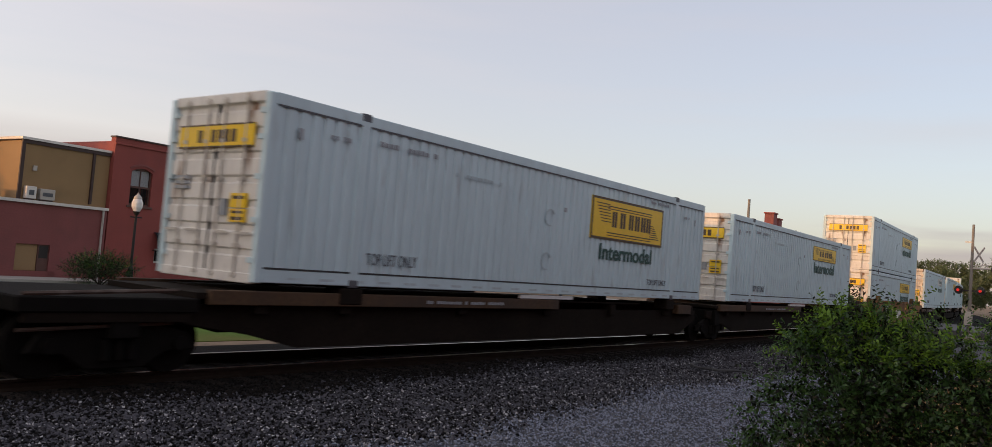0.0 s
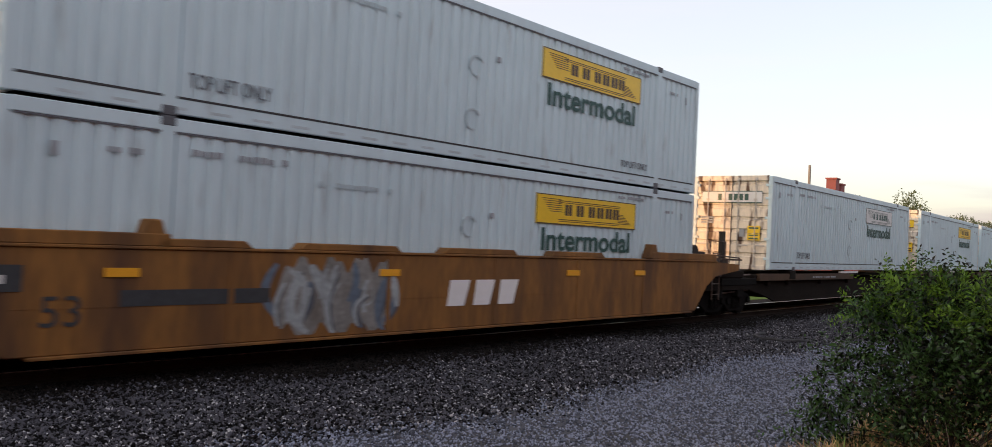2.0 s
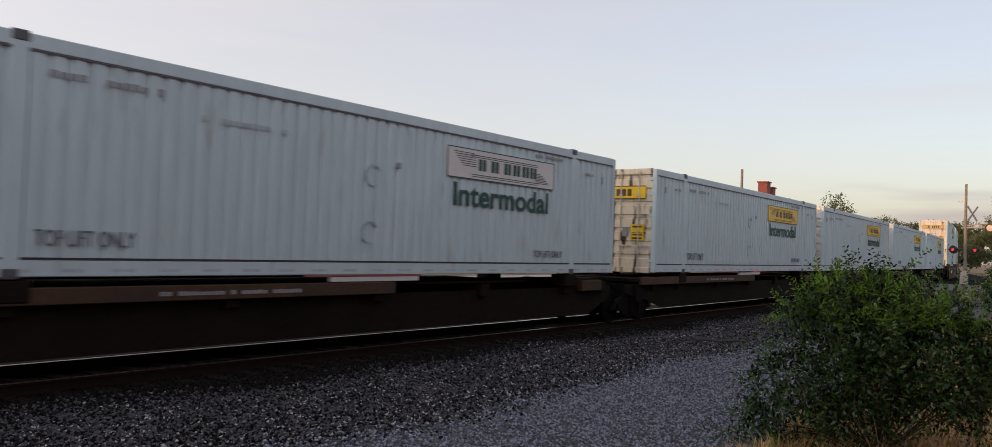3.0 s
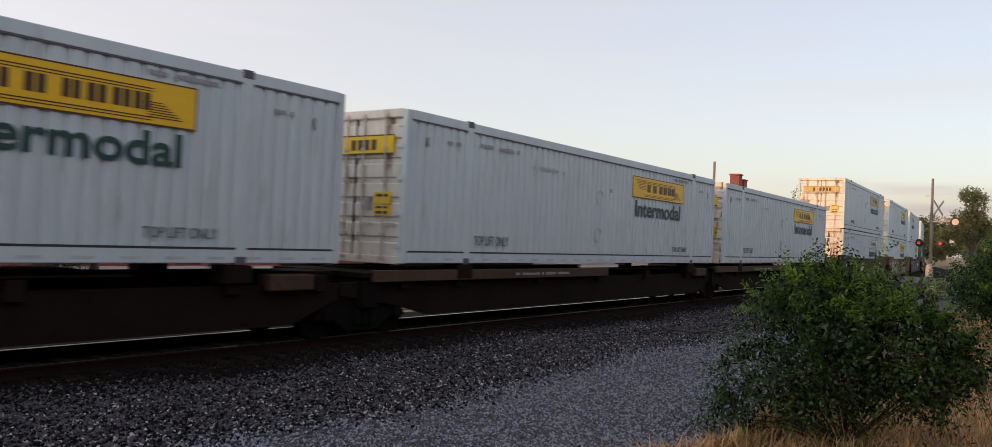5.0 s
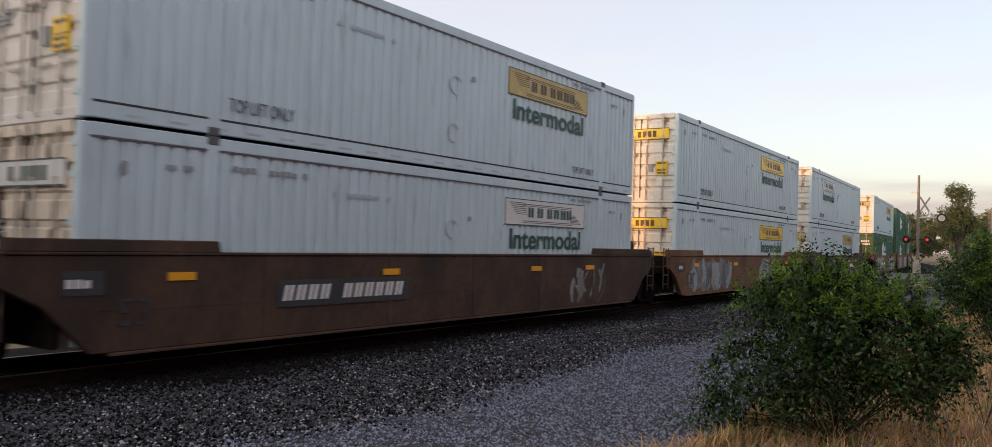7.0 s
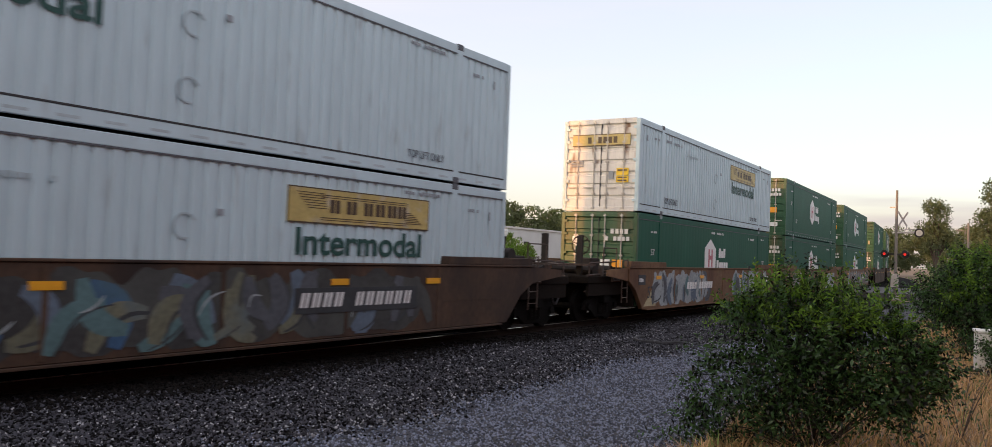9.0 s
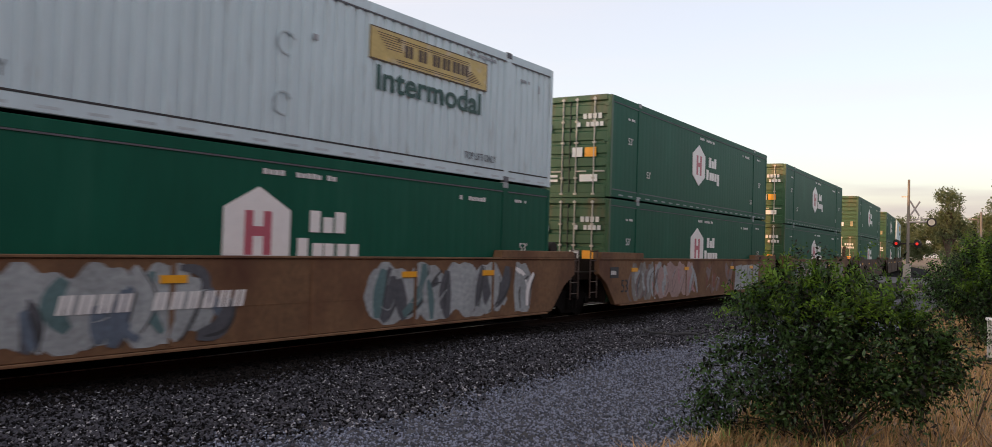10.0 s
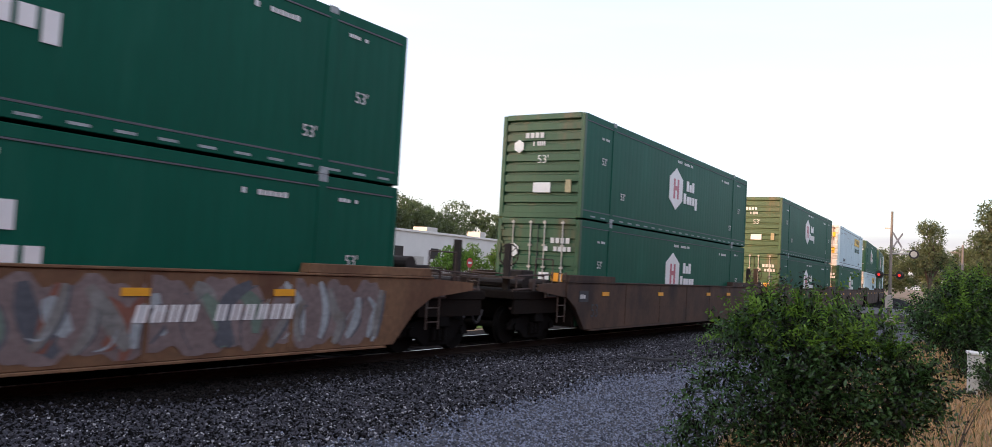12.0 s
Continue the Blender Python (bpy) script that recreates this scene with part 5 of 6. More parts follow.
part("wall", boxes((0, 60, 0, 20, 0, 5.2)), "pale_wall", shed)
part("roof", boxes((-0.2, 60.2, -0.2, 20.2, 5.2, 5.45)), "metal_cap", shed, bevel=0.02)
for x in (3, 9, 15, 22, 29, 36, 44):
    part("window", boxes((x, x + 1.6, -0.03, 0.0, 2.4, 3.6)), "room", shed)
part("door", boxes((18.2, 20.6, -0.04, 0.0, 0, 2.6)), "galv", shed)
for x, w, h in ((8, 2.0, 0.9), (16, 1.4, 1.3), (27, 2.4, 0.8), (40, 1.5, 1.0)):
    part("roof_unit", boxes((x, x + w, 4, 6, 5.45, 5.45 + h)), "galv", shed, bevel=0.03)
house = thing("brick_house", pose(77.6, 25.6, FLOOR, 0, 0, 4), "low red brick house with two chimneys", "house")
part("wall", boxes((0, 12, 0, 7, 0, 4.2)), "brick_red", house)
bm = bmesh.new()
prism(bm, [(0, 4.2), (12, 4.2), (11, 6.6), (1, 6.6)], -0.3, 7.3)
part("roof", bm, "roof", house)
for x in (1.6, 3.4):
    part("chimney", boxes((x, x + 1.1, 2.5, 3.4, 5.0, 9.2 if x < 2 else 8.8)), "brick_low", house, bevel=0.02)
    part("chimney_cap", boxes((x - 0.08, x + 1.18, 2.42, 3.48, 9.2 if x < 2 else 8.8, 9.32 if x < 2 else 8.92)), "brick_red", house)
for x in (4.4, 8.2):
    part("window", boxes((x, x + 1.0, -0.03, 0, 1.2, 2.7)), "room", house)


# ---- plants ----
def leaf_cloud(n, lobes, size, seed, shell=0.55, flat=0.5, aspect=0.5, bunch=0.22):
    """Folded leaves spread through overlapping lobes (x, y, z, rx, ry, rz). Returns verts, faces of 4."""
    r = np.random.RandomState(seed)
    lob = np.array(lobes, float)
    vol = (lob[:, 3] * lob[:, 4] * lob[:, 5]) ** 0.75
    pick = r.choice(len(lob), n, p=vol / vol.sum())
    d = r.normal(size=(n, 3))
    d /= np.linalg.norm(d, axis=1)[:, None]
    rad = shell + (1 - shell) * r.rand(n) ** 0.6
    rad *= 0.82 + 0.36 * r.rand(n) ** 3
    c = lob[pick, :3] + d * rad[:, None] * lob[pick, 3:]
    # loose bunching, so that gaps open between sprays
    knots = c[r.randint(0, n, min(max(n // 28, 8), 360))]
    k = r.randint(0, len(knots), n)
    near = np.empty(n, int)
    for s in range(0, n, 2000):
        dd = ((c[s:s + 2000, None] - knots[None]) ** 2).sum(-1)
        near[s:s + 2000] = dd.argmin(1)
    c = c + (knots[near] - c) * bunch
    nrm = d * flat + r.normal(size=(n, 3)) * 0.8 + np.array([0, 0, 0.35])
    nrm /= np.linalg.norm(nrm, axis=1)[:, None]
    ax = np.cross(nrm, r.normal(size=(n, 3)))
    ax /= np.linalg.norm(ax, axis=1)[:, None]
    bx = np.cross(nrm, ax)
    L = size * (0.6 + 0.8 * r.rand(n))[:, None]
    W = L * aspect
    v = np.stack([c - ax * L * 0.5, c + bx * W * 0.5 + nrm * L * 0.08, c + ax * L * 0.5 - nrm * L * 0.1, c - bx * W * 0.5 + nrm * L * 0.08], 1).reshape(-1, 3)
    return v, np.arange(n * 4).reshape(-1, 4)


def twigs(bm, base, lobes, n, r0, seed, sides=5):
    """Stems that rise from the base and fork into the lobes."""
    r = random.Random(seed)
    for i in range(n):
        l = lobes[i % len(lobes)]
        end = Vector((l[0] + l[3] * 0.7 * r.uniform(-1, 1), l[1] + l[4] * 0.7 * r.uniform(-1, 1), l[2] + l[5] * 0.6 * r.uniform(-0.6, 1)))
        a = Vector(base) + Vector((r.uniform(-1, 1) * r0 * 3, r.uniform(-1, 1) * r0 * 3, 0))
        mid = a.lerp(end, 0.5) + Vector((r.uniform(-0.1, 0.1), r.uniform(-0.1, 0.1), 0.12)) * (end - a).length * 0.6
        tube(bm, a, mid, r0, r0 * 0.65, sides)
        tube(bm, mid, end, r0 * 0.65, r0 * 0.25, sides)
        for _ in range(2):
            e2 = mid.lerp(end, r.uniform(0.2, 0.8)) + Vector((r.uniform(-1, 1) * l[3], r.uniform(-1, 1) * l[4], r.uniform(-0.3, 0.8) * l[5])) * 0.6
            tube(bm, mid.lerp(end, 0.2), e2, r0 * 0.4, r0 * 0.15, 4)


def sprays(n, per, lobes, length, size, seed, lift=0.5, aspect=0.4):
    """Leafy shoots: each runs outwards through a lobe and past its face, with leaves in pairs along it."""
    r = np.random.RandomState(seed)
    lob = np.array(lobes, float)
    vol = (lob[:, 3] * lob[:, 4] * lob[:, 5]) ** 0.7
    pick = r.choice(len(lob), n, p=vol / vol.sum())
    d = r.normal(size=(n, 3))
    d /= np.linalg.norm(d, axis=1)[:, None]
    start = lob[pick, :3] + d * lob[pick, 3:] * (0.25 + 0.6 * r.rand(n))[:, None]
    way = d + np.array([0, 0, lift]) + r.normal(size=(n, 3)) * 0.35
    way /= np.linalg.norm(way, axis=1)[:, None]
    ln = length * (0.5 + r.rand(n))
    f = (np.arange(per)[None] + 0.5) / per
    droop = np.array([0, 0, -0.22])
    c = start[:, None] + way[:, None] * (f * ln[:, None])[..., None] + droop * (f ** 2 * ln[:, None])[..., None]
    side = np.cross(way, r.normal(size=(n, 3)))
    side /= np.linalg.norm(side, axis=1)[:, None]
    sgn = np.where(np.arange(per) % 2, 1.0, -1.0)[None, :, None]
    ax = side[:, None] * sgn + way[:, None] * 0.55 + r.normal(size=(n, per, 3)) * 0.35
    ax /= np.linalg.norm(ax, axis=-1)[..., None]
    nrm = np.cross(ax, way[:, None] + r.normal(size=(n, per, 3)) * 0.4)
    nrm /= np.linalg.norm(nrm, axis=-1)[..., None]
    nrm *= np.where(nrm[..., 2:] < 0, -1, 1)
    bx = np.cross(nrm, ax)
    L = (size * (0.65 + 0.7 * r.rand(n, per)) * (1 - 0.45 * f))[..., None]
    c = c + 0 * ax
    v = np.stack([c, c + ax * L * 0.5 + bx * L * aspect * 0.5 + nrm * L * 0.07, c + ax * L - nrm * L * 0.12, c + ax * L * 0.5 - bx * L * aspect * 0.5 + nrm * L * 0.07], 2).reshape(-1, 3)
    return v, np.arange(n * per * 4).reshape(-1, 4)


def shrub(x, y, lobes, n, size, seed, label, fresh=0.22, stems=26, stem_r=0.014, group="shrubs", clumps=0):
    t = thing("shrub", pose(x, y, FLOOR), label, "shrub", group)
    bm = bmesh.new()
    twigs(bm, (0, 0, 0), lobes, stems, stem_r, seed)
    part("stem", bm, "dark_stem", t)
    per = 16
    if clumps:
        # open growth: small leafy clumps spread over the lobes, with gaps between
        r = random.Random(seed + 40)
        hull, lobes = lobes, []
        while len(lobes) < clumps:
            l = r.choices(hull, [q[3] * q[3] for q in hull])[0]
            d = Vector((r.gauss(0, 1), r.gauss(0, 1), r.gauss(0.25, 1))).normalized() * r.uniform(0.55, 1.05)
            c = (l[0] + d.x * l[3], l[1] + d.y * l[4], l[2] + d.z * l[5])
            k = r.uniform(0.07, 0.17)
            if c[2] > 0.08:
                lobes.append((*c, k, k, k * 1.25))
    v, f = sprays(n // per, per, lobes, size * 5.4, size, seed)
    v2, f2 = leaf_cloud(n // (20 if clumps else 8), [(a, b, c, d * 0.85, dd * 0.85, e * 0.85) for a, b, c, d, dd, e in lobes], size, seed + 2, 0.2, bunch=0.1)
    part("foliage", raw_mesh(np.concatenate([v, v2]), np.concatenate([f, f2 + len(v)]), "leaf"), "leaf", t)
    top = max(l[2] + l[5] for l in lobes)
    tips = [l for l in lobes if l[2] + l[5] > top * 0.72]
    v, f = sprays(max(int(n * fresh) // per, 4), per, [(a, b, c + e * 0.35, d * 0.9, dd * 0.9, e * 0.8) for a, b, c, d, dd, e in tips], size * 5, size * 0.95, seed + 1, 1.0)
    part("fresh_foliage", raw_mesh(v, f, "leaf_new"), "leaf_new", t, "fresh yellow-green tips")
    return t


# the near shrub: sight line runs at 77 degrees, so its breadth lies across that
sx, sy = math.cos(radians(77)), -math.sin(radians(77))


def across(u, back, z, r, rz):
    return (sx * u + math.sin(radians(77)) * back, sy * u + math.cos(radians(77)) * back, z, r, r, rz)


near_lobes = [across(*q) for q in (
    (-0.1, 0, 1.2, 0.5, 0.5), (0.45, 0.1, 1.2, 0.45, 0.42), (-0.6, 0.0, 1.15, 0.42, 0.42), (0.05, 0.2, 1.55, 0.28, 0.24), (-0.42, 0.1, 1.6, 0.24, 0.2),
    (0.5, 0.2, 1.58, 0.26, 0.2), (0.88, 0.1, 1.08, 0.38, 0.34), (1.02, 0.0, 0.84, 0.24, 0.2), (-0.9, -0.1, 0.9, 0.32, 0.36), (-1.1, -0.2, 0.52, 0.22, 0.34),
    (-1.12, -0.3, 0.25, 0.18, 0.24), (-1.05, -0.35, 0.05, 0.2, 0.2), (-0.6, -0.35, 0.5, 0.24, 0.28), (1.0, 0.1, 1.35, 0.16, 0.16), (-0.85, 0.1, 1.42, 0.2, 0.2), (0.2, -0.3, 0.95, 0.4, 0.36), (0.7, -0.3, 0.78, 0.32, 0.26), (-0.4, -0.3, 0.85, 0.36, 0.36), (0.0, 0.4, 0.95, 0.5, 0.5), (1.2, 0.0, 1.0, 0.14, 0.14), (0.0, -0.1, 0.5, 0.4, 0.3), (0.55, 0.0, 0.5, 0.35, 0.26), (-0.5, 0.0, 0.42, 0.3, 0.26))]
shrub(9.35, 2.12, near_lobes, 21000, 0.08, 5, "leafy green shrub with fresh tips beside the gravel", 0.17, 34, 0.010, clumps=190)
sprig = [(0.0, 0, 0.75, 0.07, 0.07, 0.7), (0.1, 0, 1.0, 0.06, 0.06, 0.5), (-0.08, 0.05, 0.5, 0.08, 0.08, 0.5)]
shrub(10.6, 1.35, sprig, 420, 0.08, 15, "slender yellow-green sapling beside the shrub", 0.9, 6, 0.008)
shrub(22.5, 1.6, [(0, 0, 1.1, 0.9, 0.9, 0.8), (0.6, -0.9, 1.35, 0.9, 0.9, 0.95), (0.2, 0.75, 1.15, 0.6, 0.55, 0.65), (1.2, -0.2, 1.7, 0.9, 0.8, 0.75), (0.2, -1.7, 1.2, 0.9, 0.9, 0.95),
                  (0.4, 0.1, 1.9, 0.55, 0.55, 0.5), (-0.4, -0.5, 0.6, 0.7, 0.8, 0.6), (0.3, -1.1, 2.1, 0.5, 0.5, 0.4)],
      24000, 0.11, 6, "spreading green shrub in dry grass by the track", 0.25, 30, 0.016)
shrub(18.5, 0.35, [(0, 0, 0.6, 0.7, 0.7, 0.5), (0.5, -0.6, 0.7, 0.7, 0.7, 0.6), (0.2, 0.45, 0.5, 0.45, 0.4, 0.4)], 8000, 0.09, 7, "low green shrub beside the white cabinet", 0.2, 16, 0.012)
shrub(33, 3.2, [(0, 0, 0.9, 1.2, 1.2, 0.9), (1.2, -1.3, 1.2, 1.3, 1.3, 1.1), (0.6, -2.8, 1.2, 1.3, 1.3, 1.1), (2.6, -0.4, 1.5, 1.0, 1.0, 0.9)], 7000, 0.14, 8, "dark green shrub beside the crossing road", 0.2, 20, 0.02)
shrub(16.3, 32.3, [(0, 0, 0.75, 1.15, 0.9, 0.72), (0.75, 0, 0.65, 0.9, 0.8, 0.62), (-0.7, 0, 0.65, 0.9, 0.8, 0.62)], 15000, 0.06, 9, "rounded clipped hedge on the pavement edge", 0.05, 12, 0.02)
shrub(23.5, 32.6, [(0, 0, 0.4, 0.5, 0.4, 0.4)], 900, 0.10, 19, "small clipped hedge by the doorway", 0.05, 5, 0.015)


def tree(x, y, h, spread, seed, label, n=5000, size=0.3, leaf="tree_leaf", trunk=0.4, low=0.35, lobes=None):
    t = thing("tree", pose(x, y, FLOOR), label, "tree", "trees")
    r = random.Random(seed)
    if lobes is None:
        lobes = []
        for i in range(26):
            a, k = r.uniform(0, 6.283), r.random() ** 0.5
            z = h * (low + (0.93 - low) * (1 - k * 0.75) * r.uniform(0.7, 1.0))
            s = max(spread * r.uniform(0.22, 0.46), h * 0.115)
            lobes.append((math.cos(a) * k * spread * 0.72, math.sin(a) * k * spread * 0.72, z, s, s, s * 0.75))
    bm = bmesh.new()
    fork = h * low * 0.9
    tube(bm, (0, 0, 0), (0.05 * h * 0.1, 0, fork * 0.6), trunk, trunk * 0.75, 9)
    tube(bm, (0.05 * h * 0.1, 0, fork * 0.6), (0, 0, fork * 1.3), trunk * 0.75, trunk * 0.55, 9)
    part("trunk", bm, "bark", t)
    bm = bmesh.new()
    for l in lobes:
        mid = Vector((l[0] * 0.4, l[1] * 0.4, fork + (l[2] - fork) * 0.5))
        tube(bm, (0, 0, fork), mid, trunk * 0.4, trunk * 0.25, 6)
        tube(bm, mid, l[:3], trunk * 0.25, trunk * 0.08, 5)
    part("limb", bm, "bark", t)
    v, f = leaf_cloud(n, lobes, size, seed, 0.3)
    part("crown", raw_mesh(v, f, leaf), leaf, t)
    return t


tree(34.0, 49.5, 12.3, 5.2, 31, "rounded leafy tree behind the brick gallery", 15000, 0.28, low=0.48)
tree(11.0, 41.5, 10.5, 3.4, 32, "tall leafy tree beside the low roofs", 6500, 0.26, low=0.25)
tree(20.5, 60, 5.2, 2.6, 33, "small dark tree beyond the flat roofs", 2500, 0.3, low=0.3)
tree(23.5, 62, 4.8, 2.4, 34, "small dark tree beyond the flat roofs", 2500, 0.3, low=0.3)
for i, (x, y, h, s) in enumerate(((54, 40, 4.2, 2.0), (57, 42, 4.6, 2.1), (62, 44, 4.4, 2.1), (66, 43, 4.8, 2.3), (71, 45, 4.5, 2.2))):
    tree(x, y, h, s, 41 + i, "young yellow-green street tree before a warehouse", 2600, 0.2, "leaf_new", 0.1, 0.25)
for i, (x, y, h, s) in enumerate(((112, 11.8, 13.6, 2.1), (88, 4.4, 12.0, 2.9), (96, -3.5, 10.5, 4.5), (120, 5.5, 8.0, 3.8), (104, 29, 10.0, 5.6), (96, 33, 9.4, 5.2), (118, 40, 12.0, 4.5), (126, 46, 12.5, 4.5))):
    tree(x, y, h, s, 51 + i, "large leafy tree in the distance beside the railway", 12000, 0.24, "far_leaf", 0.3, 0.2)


def woods(name, n_lobes, x0, x1, y0, y1, h0, h1, leaves, seed, size):
    r = random.Random(seed)
    lobes = []
    for i in range(n_lobes):
        f = (i + r.random()) / n_lobes
        h = r.uniform(h0, h1)
        for z in (0.3, 0.62, 0.86):
            s = h * r.uniform(0.22, 0.34)
            lobes.append((x0 + (x1 - x0) * f + r.uniform(-3, 3), y0 + (y1 - y0) * f + r.uniform(-4, 4), h * z, s, s, s * 0.8))
    v, f = leaf_cloud(leaves, lobes, size, seed, 0.6)
    return tagged(new(name, raw_mesh(v, f, "far_leaf")), "wooded rise in the distance, its leaf colour paled for haze", "woods", "", "stuff")


woods("far_woods", 46, 150, 420, 108, 150, 11, 16, 60000, 71, 0.8)
woods("far_woods", 44, 205, 250, 34, -75, 7, 11, 90000, 72, 0.5)
woods("far_woods", 40, 400, 440, 130, 36, 15, 21, 60000, 74, 0.9)
woods("far_woods", 40, 74, 170, 112, 124, 12, 16.5, 80000, 73, 0.6)


def grass(name, n, x0, x1, y0, y1, h0, h1, material, seed, label, hug=1.4):
    """Bent blades, two quads each, thick near the eye."""
    r = np.random.RandomState(seed)
    x = x0 + (x1 - x0) * r.rand(n) ** hug
    y = y0 + (y1 - y0) * r.rand(n)
    y = np.minimum(y, 3.35 + 0.2 * np.sin(x * 1.3) + 0.3 * np.sin(x * 0.45) + BEND * x * x - 0.25 * r.rand(n))
    a = r.rand(n) * 6.283
    h = h0 + (h1 - h0) * r.rand(n) ** 2
    lean = h * (0.2 + 0.7 * r.rand(n))
    w = 0.004 + 0.006 * r.rand(n)
    dx, dy = np.cos(a), np.sin(a)
    z = np.full(n, FLOOR - 0.01)
    p = []
    for f, k in ((0, 1), (0.55, 0.8), (1, 0.15)):
        cx, cy, cz = x + dx * lean * f ** 2, y + dy * lean * f ** 2, z + h * f * (1 - 0.25 * f)
        p += [np.stack([cx - dy * w * k, cy + dx * w * k, cz], -1), np.stack([cx + dy * w * k, cy - dx * w * k, cz], -1)]
    v = np.stack(p, 1).reshape(-1, 3)
    q = np.array([(0, 1, 3, 2), (2, 3, 5, 4)])
    f = (q[None] + 6 * np.arange(n)[:, None, None]).reshape(-1, 4)
    return tagged(new(name, raw_mesh(v, f, material)), label, "grass", "", "stuff")


grass("dry_grass", 95000, 6.0, 46, -3.0, 4.2, 0.06, 0.36, "dry_grass", 81, "long dry straw-coloured grass")
grass("green_grass", 9000, 8.0, 46, -3.0, 4.2, 0.1, 0.4, "green_blade", 82, "green grass among dry stalks")

# dead weeds and saplings in the grass by the eye
for k, (x, y) in enumerate(((7.6, 0.75), (8.4, 0.35), (11.5, 0.9), (7.2, 1.5))):
    weed = thing("dead_weed", pose(x, y, FLOOR), "thin bare dead weed stalks in dry grass", "weed", "dead weeds")
    r = random.Random(90 + k)
    bm = bmesh.new()
    for i in range(7):
        a = r.uniform(0, 6.283)
        p0, p1 = Vector((0, 0, 0)), Vector((math.cos(a) * 0.18, math.sin(a) * 0.18, r.uniform(0.3, 0.6)))
        p2 = p1 + Vector((math.cos(a) * 0.2, math.sin(a) * 0.2, r.uniform(0.15, 0.45)))
        tube(bm, p0, p1, 0.006, 0.004, 5)
        tube(bm, p1, p2, 0.004, 0.002, 4)
        tube(bm, p1, p1 + Vector((r.uniform(-0.2, 0.2), r.uniform(-0.2, 0.2), 0.2)), 0.003, 0.0015, 4)
    part("stalk", bm, "bark", weed)


# ---- the wagons ----
def truck(parent, x):
    """A four-wheel bogie: cast side frames with springs, wheelsets, bolster."""
    z = SINK
    for y in (-1.02, 0.94):
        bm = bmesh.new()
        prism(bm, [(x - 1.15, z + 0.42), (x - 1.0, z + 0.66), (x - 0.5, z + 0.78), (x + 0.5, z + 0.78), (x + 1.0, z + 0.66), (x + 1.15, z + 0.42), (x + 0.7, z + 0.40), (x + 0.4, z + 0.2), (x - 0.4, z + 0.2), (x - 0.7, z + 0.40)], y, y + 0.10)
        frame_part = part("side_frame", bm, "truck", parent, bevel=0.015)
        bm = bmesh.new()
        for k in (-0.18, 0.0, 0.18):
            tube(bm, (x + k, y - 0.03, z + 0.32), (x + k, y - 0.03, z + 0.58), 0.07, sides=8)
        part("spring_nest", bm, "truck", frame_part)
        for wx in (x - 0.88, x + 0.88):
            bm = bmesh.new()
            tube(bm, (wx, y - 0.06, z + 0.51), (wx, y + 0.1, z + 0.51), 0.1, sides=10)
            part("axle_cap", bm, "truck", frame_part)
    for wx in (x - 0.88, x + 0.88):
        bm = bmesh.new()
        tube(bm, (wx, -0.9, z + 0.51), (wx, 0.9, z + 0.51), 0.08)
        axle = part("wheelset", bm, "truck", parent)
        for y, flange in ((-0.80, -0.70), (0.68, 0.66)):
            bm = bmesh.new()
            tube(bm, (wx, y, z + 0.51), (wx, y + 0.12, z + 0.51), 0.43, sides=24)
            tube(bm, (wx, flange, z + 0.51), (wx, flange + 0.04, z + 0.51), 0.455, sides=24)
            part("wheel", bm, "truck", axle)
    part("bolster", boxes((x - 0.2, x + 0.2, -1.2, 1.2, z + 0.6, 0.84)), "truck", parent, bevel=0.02)


